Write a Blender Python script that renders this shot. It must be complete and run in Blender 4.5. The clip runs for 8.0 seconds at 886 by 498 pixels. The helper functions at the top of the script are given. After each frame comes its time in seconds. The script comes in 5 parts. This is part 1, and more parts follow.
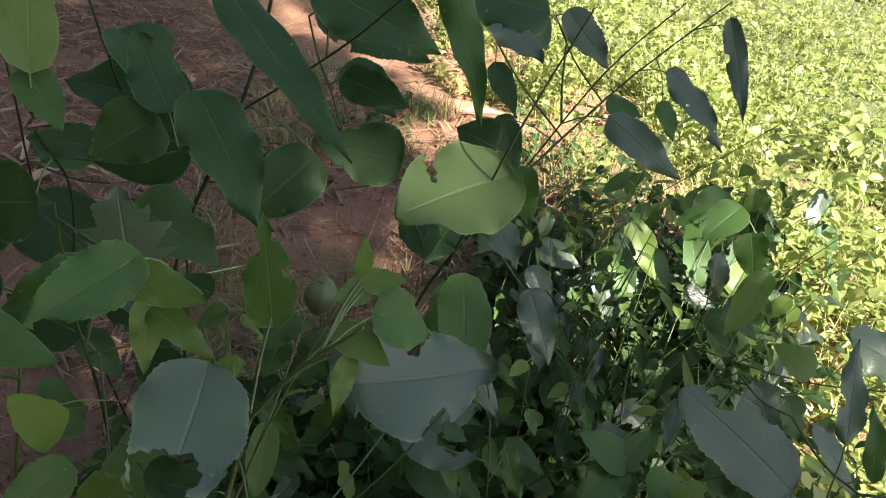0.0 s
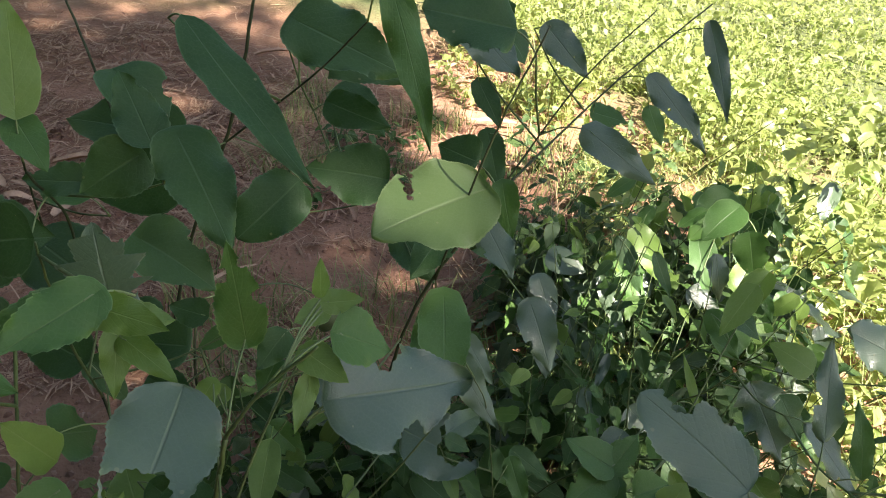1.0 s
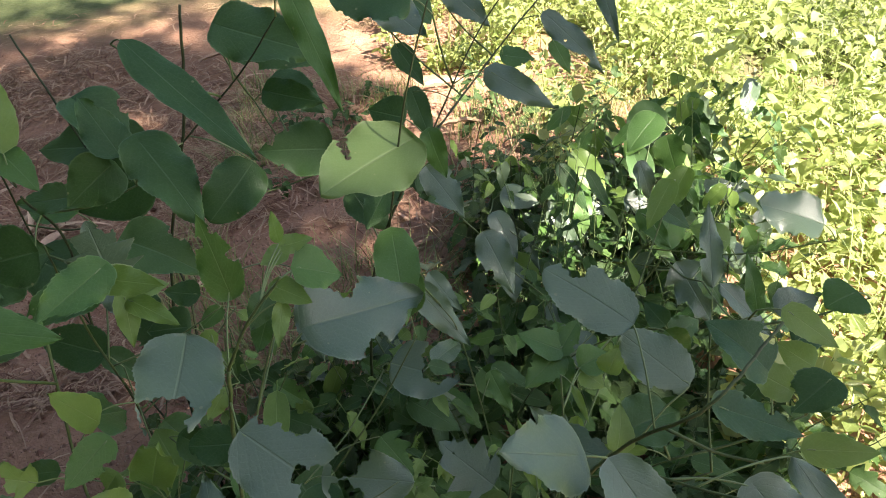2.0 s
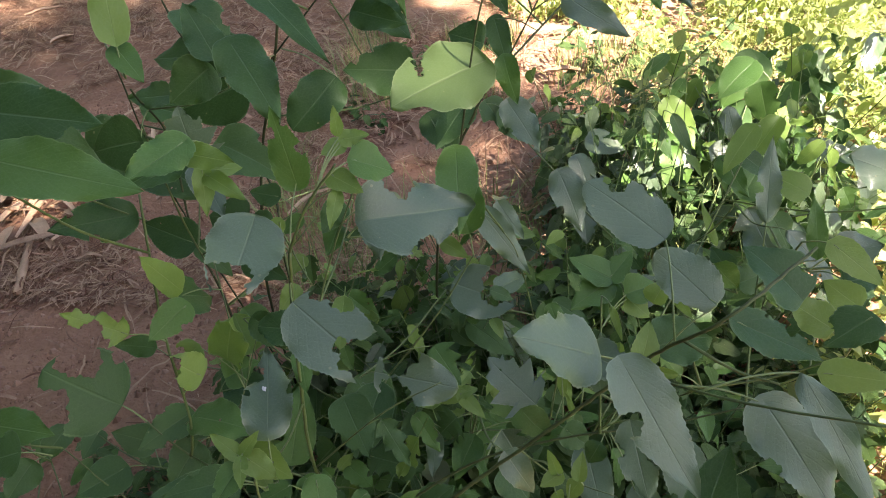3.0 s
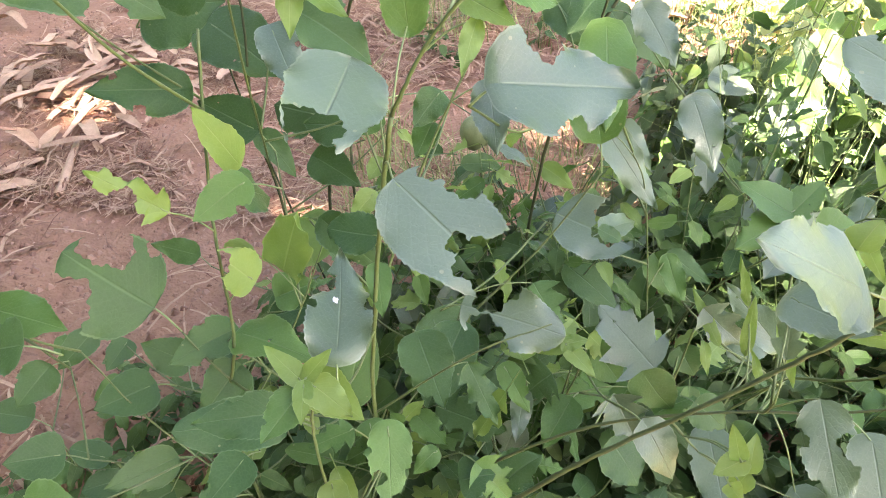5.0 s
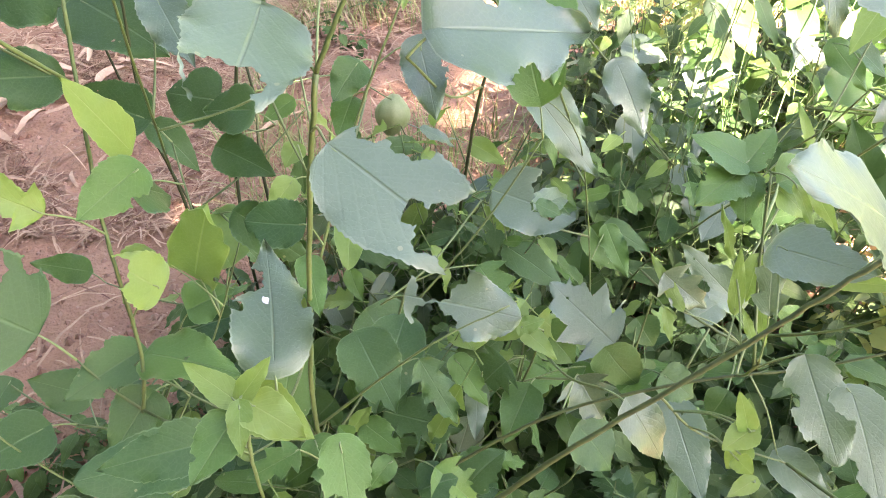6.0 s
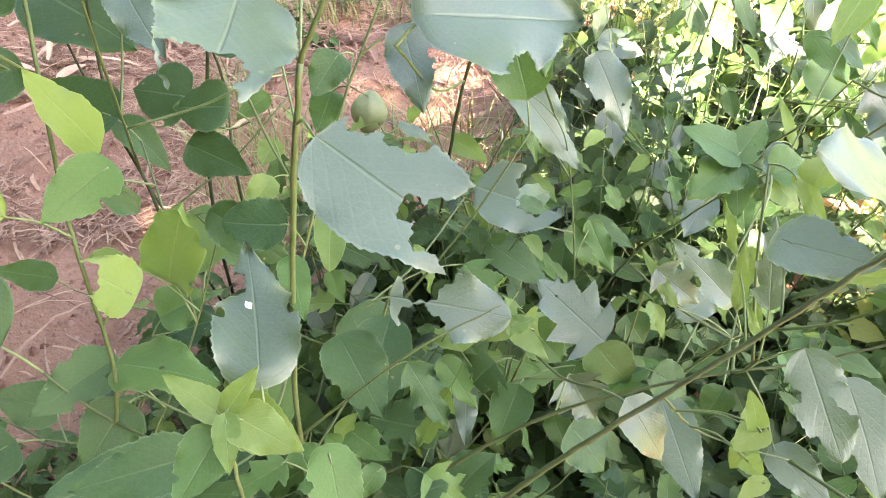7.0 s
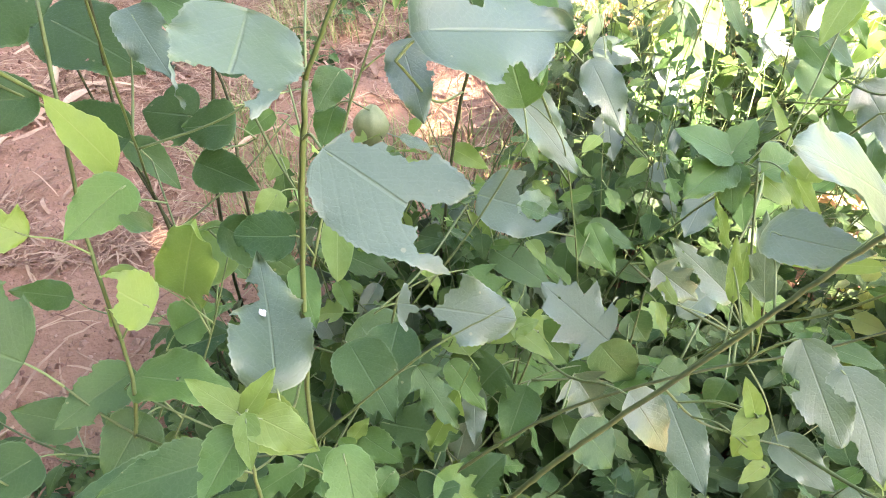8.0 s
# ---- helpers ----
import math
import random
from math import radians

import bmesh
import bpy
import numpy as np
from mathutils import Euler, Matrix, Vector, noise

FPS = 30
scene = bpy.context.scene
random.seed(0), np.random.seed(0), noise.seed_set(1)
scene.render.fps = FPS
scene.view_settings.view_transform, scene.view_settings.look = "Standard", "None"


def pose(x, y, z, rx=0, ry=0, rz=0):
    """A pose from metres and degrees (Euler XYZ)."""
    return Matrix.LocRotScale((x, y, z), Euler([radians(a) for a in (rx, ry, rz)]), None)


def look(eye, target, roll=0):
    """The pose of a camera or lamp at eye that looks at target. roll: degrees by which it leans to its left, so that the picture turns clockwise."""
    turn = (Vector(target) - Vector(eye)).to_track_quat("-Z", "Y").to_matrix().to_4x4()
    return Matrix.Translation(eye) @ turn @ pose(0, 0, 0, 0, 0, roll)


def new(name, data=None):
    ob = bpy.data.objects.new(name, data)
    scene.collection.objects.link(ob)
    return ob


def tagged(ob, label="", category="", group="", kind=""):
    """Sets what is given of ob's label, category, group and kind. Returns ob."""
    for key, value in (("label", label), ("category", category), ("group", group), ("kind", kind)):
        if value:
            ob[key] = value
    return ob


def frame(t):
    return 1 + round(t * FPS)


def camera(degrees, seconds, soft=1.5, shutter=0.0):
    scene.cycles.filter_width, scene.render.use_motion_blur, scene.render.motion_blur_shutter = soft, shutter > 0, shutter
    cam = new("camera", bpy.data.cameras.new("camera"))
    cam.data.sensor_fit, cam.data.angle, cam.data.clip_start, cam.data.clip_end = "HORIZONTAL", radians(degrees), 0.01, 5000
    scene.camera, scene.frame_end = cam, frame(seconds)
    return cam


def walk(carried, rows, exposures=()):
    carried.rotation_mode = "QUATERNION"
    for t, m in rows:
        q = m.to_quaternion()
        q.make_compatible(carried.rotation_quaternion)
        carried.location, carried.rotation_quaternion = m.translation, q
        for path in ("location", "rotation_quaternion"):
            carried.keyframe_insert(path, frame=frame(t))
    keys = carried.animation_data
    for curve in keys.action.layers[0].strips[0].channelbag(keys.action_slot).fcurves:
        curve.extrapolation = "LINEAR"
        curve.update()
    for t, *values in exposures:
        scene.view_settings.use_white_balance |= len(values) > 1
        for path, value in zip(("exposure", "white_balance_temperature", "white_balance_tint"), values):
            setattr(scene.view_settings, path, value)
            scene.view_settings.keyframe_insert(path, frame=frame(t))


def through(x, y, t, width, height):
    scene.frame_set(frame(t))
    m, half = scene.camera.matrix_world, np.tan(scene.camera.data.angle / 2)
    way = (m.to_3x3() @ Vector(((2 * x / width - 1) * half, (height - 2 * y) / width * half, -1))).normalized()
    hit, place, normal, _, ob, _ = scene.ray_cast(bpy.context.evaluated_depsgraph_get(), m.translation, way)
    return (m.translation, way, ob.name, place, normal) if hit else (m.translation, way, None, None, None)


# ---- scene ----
cam = camera(68.1, 8.0, 1.0)
PATH = [
    (0, (0.0, 0.044, 0.933), (0.078, 1.664, -0.237), 11.3),
    (0.5, (0.017, 0.038, 0.923), (-0.018, 1.664, -0.241), 7.6),
    (1, (0.039, 0.038, 0.95), (0.023, 1.668, -0.208), 6.7),
    (1.5, (0.06, 0.003, 0.978), (0.122, 1.557, -0.28), -0.8),
    (1.7, (0.065, -0.022, 0.987), (0.111, 1.553, -0.245), -2.8),
    (2.8, (0.121, -0.093, 0.965), (-0.025, 1.45, -0.299), -5.0),
    (3, (0.121, -0.099, 0.968), (-0.164, 1.384, -0.343), -5.9),
    (3.5, (0.144, -0.108, 0.956), (-0.2, 1.321, -0.4), -6.0),
    (4, (0.157, -0.093, 0.941), (-0.233, 1.326, -0.413), -5.1),
    (4.5, (0.085, -0.058, 0.853), (-0.313, 1.291, -0.569), -3.0),
    (4.7, (0.064, -0.05, 0.846), (-0.353, 1.312, -0.558), -3.2),
    (5.8, (0.01, -0.015, 0.799), (-0.18, 1.447, -0.553), -1.8),
    (6, (0.012, -0.011, 0.791), (-0.118, 1.426, -0.594), -0.8),
    (6.5, (0.004, 0.0, 0.78), (-0.057, 1.437, -0.609), -0.3),
    (7, (0.0, 0.0, 0.779), (-0.044, 1.441, -0.607), 0.6),
    (7.5, (0.001, -0.005, 0.781), (-0.023, 1.448, -0.593), 0.2),
    (8, (0.001, -0.013, 0.786), (-0.059, 1.452, -0.575), -1.7),
]
walk(cam, [(t, look(eye, target, roll)) for t, eye, target, roll in PATH],
     [(0, 2.05, 6700, 19), (0.5, 2.2, 6700, 19), (1.7, 2.53, 6700, 20), (3.0, 2.96, 7000, 24), (3.5, 3.42, 7080, 26), (4.0, 3.72, 7150, 28), (4.5, 4.22, 7250, 30), (6.0, 4.73, 7250, 32), (8.0, 4.86, 7250, 32)])

# ---- light ----
SUN_FROM = Vector((0.55, -0.36, 0.76)).normalized()
world = bpy.data.worlds.new("sky")
scene.world = world
world.use_nodes = True
wn = world.node_tree.nodes
sky = wn.new("ShaderNodeTexSky")
sky.sky_type = "NISHITA"
sky.sun_disc = False
sky.sun_elevation = math.asin(SUN_FROM.z)
sky.sun_rotation = math.atan2(SUN_FROM.x, SUN_FROM.y)
world.node_tree.links.new(sky.outputs[0], wn["Background"].inputs[0])
wn["Background"].inputs[1].default_value = 0.045
sun = new("sun", bpy.data.lights.new("sun", "SUN"))
sun.data.energy = 5.0
sun.data.angle = radians(0.5)
sun.data.color = (1.0, 0.95, 0.84)
sun.matrix_world = look(SUN_FROM * 30, (0, 0, 0))


# ---- materials ----
def material(name):
    m = bpy.data.materials.new(name)
    m.use_nodes = True
    nodes, links = m.node_tree.nodes, m.node_tree.links
    return m, nodes, links, nodes["Principled BSDF"]


def math_node(nodes, links, op, a, b=None, c=None):
    n = nodes.new("ShaderNodeMath")
    n.operation = op
    for k, v in enumerate((a, b, c)):
        if v is None:
            continue
        if isinstance(v, (int, float)):
            n.inputs[k].default_value = v
        else:
            links.new(v, n.inputs[k])
    return n.outputs[0]


def mix_node(nodes, links, fac, a, b, blend="MIX"):
    n = nodes.new("ShaderNodeMix")
    n.data_type, n.blend_type = "RGBA", blend
    for socket, v in ((n.inputs[0], fac), (n.inputs[6], a), (n.inputs[7], b)):
        if isinstance(v, (int, float)):
            socket.default_value = v
        elif isinstance(v, tuple):
            socket.default_value = (*v, 1)
        else:
            links.new(v, socket)
    return n.outputs[2]


def noise_node(nodes, links, scale, detail=4.0, vector=None, rough=0.55):
    n = nodes.new("ShaderNodeTexNoise")
    n.inputs["Scale"].default_value, n.inputs["Detail"].default_value = scale, detail
    n.inputs["Roughness"].default_value = rough
    if vector is not None:
        links.new(vector, n.inputs["Vector"])
    return n.outputs["Fac"]


def leaf_material(name, low, high, vein, gloss, through, veins=7.0, by="object", shine=0.55):
    """A leaf blade: blotched green with a pale midrib and side ribs, waxy, letting some light through."""
    m, nodes, links, bsdf = material(name)
    uv = nodes.new("ShaderNodeTexCoord")
    sep = nodes.new("ShaderNodeSeparateXYZ")
    links.new(uv.outputs["UV"], sep.inputs[0])
    u, s = sep.outputs[0], math_node(nodes, links, "ABSOLUTE", math_node(nodes, links, "SUBTRACT", sep.outputs[1], 0.5))
    # ribs run forward from the midrib to the margin
    run = math_node(nodes, links, "MULTIPLY", math_node(nodes, links, "MULTIPLY_ADD", s, -0.85, u), veins)
    tri = math_node(nodes, links, "PINGPONG", run, 0.5)
    soft = nodes.new("ShaderNodeMapRange")
    links.new(tri, soft.inputs[0])
    soft.inputs[1].default_value, soft.inputs[2].default_value = 0.0, 0.14
    soft.inputs[3].default_value, soft.inputs[4].default_value = 1.0, 0.0
    mid = nodes.new("ShaderNodeMapRange")
    links.new(s, mid.inputs[0])
    mid.inputs[1].default_value, mid.inputs[2].default_value = 0.006, 0.022
    mid.inputs[3].default_value, mid.inputs[4].default_value = 1.0, 0.0
    lines = math_node(nodes, links, "MAXIMUM", mid.outputs[0], math_node(nodes, links, "MULTIPLY", soft.outputs[0], 0.12))
    blot = noise_node(nodes, links, 28.0, 5.0, uv.outputs["Object"])
    fine = noise_node(nodes, links, 260.0, 3.0, uv.outputs["Object"])
    if by == "object":
        info = nodes.new("ShaderNodeObjectInfo")
        rnd = info.outputs["Random"]
    else:
        info = nodes.new("ShaderNodeNewGeometry")
        rnd = info.outputs["Random Per Island"]
    fac = math_node(nodes, links, "MULTIPLY_ADD", blot, 0.7, math_node(nodes, links, "MULTIPLY_ADD", rnd, 0.7, -0.25))
    fac = math_node(nodes, links, "MULTIPLY_ADD", fine, 0.25, math_node(nodes, links, "SUBTRACT", fac, 0.12))
    clamp = nodes.new("ShaderNodeClamp")
    links.new(fac, clamp.inputs[0])
    col = mix_node(nodes, links, clamp.outputs[0], low, high)
    col = mix_node(nodes, links, math_node(nodes, links, "MULTIPLY", lines, 0.38), col, vein)
    # fine net of small veins and a pale rim
    net = nodes.new("ShaderNodeTexVoronoi")
    net.feature = "DISTANCE_TO_EDGE"
    net.inputs["Scale"].default_value = 280.0
    links.new(uv.outputs["Object"], net.inputs["Vector"])
    mesh_line = math_node(nodes, links, "LESS_THAN", net.outputs["Distance"], 0.07)
    col = mix_node(nodes, links, math_node(nodes, links, "MULTIPLY", mesh_line, 0.06), col, vein)
    rim = math_node(nodes, links, "GREATER_THAN", s, 0.478)
    col = mix_node(nodes, links, math_node(nodes, links, "MULTIPLY", rim, 0.4), col, vein)
    # a few dry specks
    speck = nodes.new("ShaderNodeTexVoronoi")
    speck.inputs["Scale"].default_value = 55.0
    links.new(uv.outputs["Object"], speck.inputs["Vector"])
    spot = math_node(nodes, links, "LESS_THAN", speck.outputs["Distance"], 0.07)
    col = mix_node(nodes, links, math_node(nodes, links, "MULTIPLY", spot, 0.45), col, (0.33, 0.33, 0.16))
    links.new(col, bsdf.inputs["Base Color"])
    rough = math_node(nodes, links, "MULTIPLY_ADD", blot, 0.25, gloss - 0.12)
    links.new(rough, bsdf.inputs["Roughness"])
    bsdf.inputs["Specular IOR Level"].default_value = shine
    bump = nodes.new("ShaderNodeBump")
    bump.inputs["Strength"].default_value, bump.inputs["Distance"].default_value = 0.5, 0.0012
    hgt = math_node(nodes, links, "SUBTRACT", math_node(nodes, links, "MULTIPLY", fine, 0.5), math_node(nodes, links, "MULTIPLY_ADD", mesh_line, 0.25, lines))
    links.new(hgt, bump.inputs["Height"])
    links.new(bump.outputs[0], bsdf.inputs["Normal"])
    trans = nodes.new("ShaderNodeBsdfTranslucent")
    links.new(mix_node(nodes, links, 0.6, col, tuple(min(1, c * 1.6) for c in high)), trans.inputs[0])
    mixer = nodes.new("ShaderNodeMixShader")
    mixer.inputs[0].default_value = through
    links.new(bsdf.outputs[0], mixer.inputs[1])
    links.new(trans.outputs[0], mixer.inputs[2])
    links.new(mixer.outputs[0], nodes["Material Output"].inputs[0])
    return m


LEAF = {
    "m": leaf_material("mature_leaf", (0.030, 0.084, 0.022), (0.072, 0.146, 0.042), (0.16, 0.25, 0.12), 0.42, 0.13, shine=0.28),
    "d": leaf_material("full_leaf", (0.048, 0.125, 0.024), (0.105, 0.210, 0.048), (0.20, 0.30, 0.12), 0.42, 0.18, shine=0.32),
    "y": leaf_material("young_leaf", (0.115, 0.215, 0.036), (0.215, 0.325, 0.080), (0.34, 0.44, 0.17), 0.42, 0.34, shine=0.45),
}
# waxy bloom, with the sky's sheen also put into greyer, paler colours
LEAF["w"] = leaf_material("bloom_sheen_leaf", (0.064, 0.116, 0.055), (0.122, 0.186, 0.100), (0.22, 0.28, 0.17), 0.34, 0.14, shine=0.8)
# paler again: brighter light on right-hand leaves put into their colour
LEAF["g"] = leaf_material("pale_lit_leaf", (0.090, 0.156, 0.074), (0.152, 0.222, 0.122), (0.26, 0.33, 0.20), 0.36, 0.16, shine=0.75)
# one leaf's sunshine is partly put into its paler, more see-through colour
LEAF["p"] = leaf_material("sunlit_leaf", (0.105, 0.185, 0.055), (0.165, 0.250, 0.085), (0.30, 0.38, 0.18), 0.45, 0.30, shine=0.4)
# near copy of the mature leaf, deep shade put in as duller shine
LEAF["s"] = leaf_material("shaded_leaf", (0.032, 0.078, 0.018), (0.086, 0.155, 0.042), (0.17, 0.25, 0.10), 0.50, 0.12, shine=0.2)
HERB = leaf_material("herb_leaf", (0.17, 0.25, 0.06), (0.40, 0.45, 0.15), (0.35, 0.42, 0.16), 0.38, 0.35, 5.0, "island")
# base colour and shine lowered to put deep shade between the weeds
UNDER = leaf_material("shaded_undergrowth_leaf", (0.030, 0.064, 0.018), (0.088, 0.148, 0.044), (0.17, 0.25, 0.10), 0.52, 0.12, 6.0, "island", 0.25)
CROWN = leaf_material("crown_leaf", (0.04, 0.10, 0.03), (0.08, 0.16, 0.05), (0.12, 0.2, 0.08), 0.5, 0.2, 5.0, "island")


def plain_material(name, low, high, scale, rough, bump_depth=0.002, by=None, stretch=None):
    """Two tones in patches and grain, with fine relief."""
    m, nodes, links, bsdf = material(name)
    co = nodes.new("ShaderNodeTexCoord")
    vec = co.outputs["Object"]
    if stretch:
        mp = nodes.new("ShaderNodeMapping")
        mp.inputs["Scale"].default_value = stretch
        links.new(vec, mp.inputs[0])
        vec = mp.outputs[0]
    a = noise_node(nodes, links, scale, 6.0, vec, 0.6)
    b = noise_node(nodes, links, scale * 9, 4.0, vec, 0.6)
    fac = math_node(nodes, links, "MULTIPLY_ADD", a, 1.3, math_node(nodes, links, "MULTIPLY_ADD", b, 0.6, -0.45))
    if by:
        info = nodes.new("ShaderNodeNewGeometry") if by == "island" else nodes.new("ShaderNodeObjectInfo")
        rnd = info.outputs["Random Per Island"] if by == "island" else info.outputs["Random"]
        fac = math_node(nodes, links, "ADD", fac, math_node(nodes, links, "MULTIPLY_ADD", rnd, 0.9, -0.45))
    clamp = nodes.new("ShaderNodeClamp")
    links.new(fac, clamp.inputs[0])
    links.new(mix_node(nodes, links, clamp.outputs[0], low, high), bsdf.inputs["Base Color"])
    bsdf.inputs["Roughness"].default_value = rough
    bump = nodes.new("ShaderNodeBump")
    bump.inputs["Strength"].default_value, bump.inputs["Distance"].default_value = 0.85, bump_depth
    links.new(math_node(nodes, links, "ADD", a, b), bump.inputs["Height"])
    links.new(bump.outputs[0], bsdf.inputs["Normal"])
    return m


def soil_material():
    """Crumbly pinkish soil in the clearing; matted green and dead grass beyond it."""
    m = plain_material("soil", (0.195, 0.090, 0.050), (0.440, 0.256, 0.156), 7.0, 0.95, 0.012)
    nodes, links = m.node_tree.nodes, m.node_tree.links
    bsdf = nodes["Principled BSDF"]
    old = bsdf.inputs["Base Color"].links[0].from_socket
    co = nodes.new("ShaderNodeTexCoord")
    off = nodes.new("ShaderNodeVectorMath")
    off.operation = "DISTANCE"
    links.new(co.outputs["Object"], off.inputs[0])
    off.inputs[1].default_value = (-0.9, 1.0, 0)
    rag = noise_node(nodes, links, 1.6, 5.0, co.outputs["Object"])
    grain = noise_node(nodes, links, 38.0, 5.0, co.outputs["Object"])
    edge = nodes.new("ShaderNodeMapRange")
    links.new(math_node(nodes, links, "MULTIPLY_ADD", rag, 1.6, off.outputs["Value"]), edge.inputs[0])
    edge.inputs[1].default_value, edge.inputs[2].default_value = 2.7, 3.3
    turf = mix_node(nodes, links, grain, (0.035, 0.06, 0.018), (0.15, 0.17, 0.06))
    links.new(mix_node(nodes, links, edge.outputs[0], old, turf), bsdf.inputs["Base Color"])
    return m


SOIL = soil_material()
STRAW = plain_material("straw", (0.15, 0.058, 0.030), (0.55, 0.365, 0.225), 30.0, 0.75, 0.001, "island")
CLOD = plain_material("clod", (0.21, 0.105, 0.066), (0.43, 0.27, 0.18), 30.0, 0.95, 0.002, "island")
DRY = plain_material("dry_leaf", (0.27, 0.15, 0.085), (0.62, 0.43, 0.27), 25.0, 0.7, 0.001, "object")
STEM = plain_material("stem", (0.07, 0.115, 0.035), (0.15, 0.20, 0.07), 30.0, 0.5, 0.0006)
WOODY = plain_material("woody_stem", (0.028, 0.040, 0.013), (0.066, 0.082, 0.030), 40.0, 0.7, 0.0008)
OLIVE = plain_material("olive_stem", (0.045, 0.066, 0.018), (0.105, 0.135, 0.042), 40.0, 0.6, 0.0008)
PETIOLE = plain_material("petiole", (0.14, 0.21, 0.07), (0.24, 0.31, 0.13), 40.0, 0.5, 0.0003)
BARK = plain_material("bark", (0.10, 0.075, 0.05), (0.22, 0.17, 0.12), 12.0, 0.9, 0.01)
WHITE = plain_material("white_speck", (0.75, 0.75, 0.72), (0.88, 0.88, 0.85), 60.0, 0.6, 0.0004)
BUD = plain_material("bud", (0.13, 0.175, 0.06), (0.27, 0.315, 0.14), 60.0, 0.55, 0.0006)
GRASS = plain_material("grass", (0.12, 0.18, 0.045), (0.38, 0.40, 0.14), 20.0, 0.6, 0.0003, "island")


# ---- building blocks ----
def mesh_object(name, verts, faces, mat, uvs=None, smooth=True):
    me = bpy.data.meshes.new(name)
    me.from_pydata(verts, [], faces)
    if uvs is not None:
        layer = me.uv_layers.new(name="UVMap")
        loops = np.empty(len(me.loops), dtype=np.int32)
        me.loops.foreach_get("vertex_index", loops)
        layer.data.foreach_set("uv", np.asarray(uvs, dtype=np.float32)[loops].ravel())
    me.materials.append(mat)
    if smooth:
        me.polygons.foreach_set("use_smooth", [True] * len(me.polygons))
    me.update()
    return new(name, me)


def under(ob, parent):
    """Makes ob a part of parent and leaves it where it is."""
    ob.parent = parent
    ob.matrix_parent_inverse = world_of(parent).inverted()
    return ob


def world_of(ob):
    m = ob.matrix_basis.copy()
    return world_of(ob.parent) @ ob.matrix_parent_inverse @ m if ob.parent else m


def spline(points, steps):
    """A smooth curve through the points."""
    p = [Vector(q) for q in points]
    p = [2 * p[0] - p[1], *p, 2 * p[-1] - p[-2]]
    out = []
    for k in range(1, len(p) - 2):
        a, b, c, d = p[k - 1 : k + 3]
        for j in range(steps):
            t = j / steps
            out.append(0.5 * (2 * b + (c - a) * t + (2 * a - 5 * b + 4 * c - d) * t * t + (3 * b - a - 3 * c + d) * t**3))
    return out + [p[-2]]


def tube(points, r0, r1, sides=7, knots=0.0, rnd=None):
    """Vertices and faces of a tapered, slightly knotty stalk along the points."""
    verts, faces = [], []
    n = len(points)
    side = Vector((1, 0.2, 0.1))
    for k, p in enumerate(points):
        way = (points[min(k + 1, n - 1)] - points[max(k - 1, 0)]).normalized()
        side = (side - way * side.dot(way)).normalized()
        up = way.cross(side)
        r = r0 + (r1 - r0) * k / (n - 1)
        if knots and rnd:
            r *= 1 + knots * (0.5 - rnd.random()) + (knots * 1.2 if k % 7 == 3 else 0)
        for j in range(sides):
            a = 2 * math.pi * j / sides
            verts.append(tuple(p + (side * math.cos(a) + up * math.sin(a)) * r))
    for k in range(n - 1):
        for j in range(sides):
            j2 = (j + 1) % sides
            faces.append((k * sides + j, k * sides + j2, (k + 1) * sides + j2, (k + 1) * sides + j))
    faces.append(tuple(range(sides))[::-1])
    faces.append(tuple((n - 1) * sides + j for j in range(sides)))
    return verts, faces


def half_width(kind, u):
    """Half the blade's width, as a share of its greatest, at u from base (0) to tip (1)."""
    if kind == "la":
        w = u**0.55 * (1 - u) ** 1.05
        return w / 0.476
    if kind == "br":
        w = u**0.40 * (1 - u) ** 0.58
        return w / 0.518
    if kind == "eg":
        w = u**0.50 * (1 - u) ** 0.75
        return w / 0.431
    if kind == "lo":
        w = u**0.36 * (1 - u) ** 0.80 / 0.50
        return w * (0.62 + 0.62 * ((u * 3.3 + 0.25) % 1.0) ** 1.3)
    if kind == "he":
        w = u**0.34 * (1 - u) ** 0.62
        return w / 0.545
    w = u**0.40 * (1 - u) ** 0.98
    return w / 0.436


def eaten(rnd, kind, length, width):
    """A few random bites along the margin and holes, as insects leave them."""
    out = []
    for k in range(rnd.choice((1, 2, 3, 4))):
        u = rnd.uniform(0.2, 0.85)
        edge = half_width(kind, u) * width * 0.5 / length
        if rnd.random() < 0.7:
            out.append((u, rnd.choice((-1, 1)) * edge * rnd.uniform(0.85, 1.1), rnd.uniform(0.04, 0.15)))
        else:
            out.append((u, rnd.uniform(-0.6, 0.6) * edge, rnd.uniform(0.012, 0.035)))
    return tuple(out)


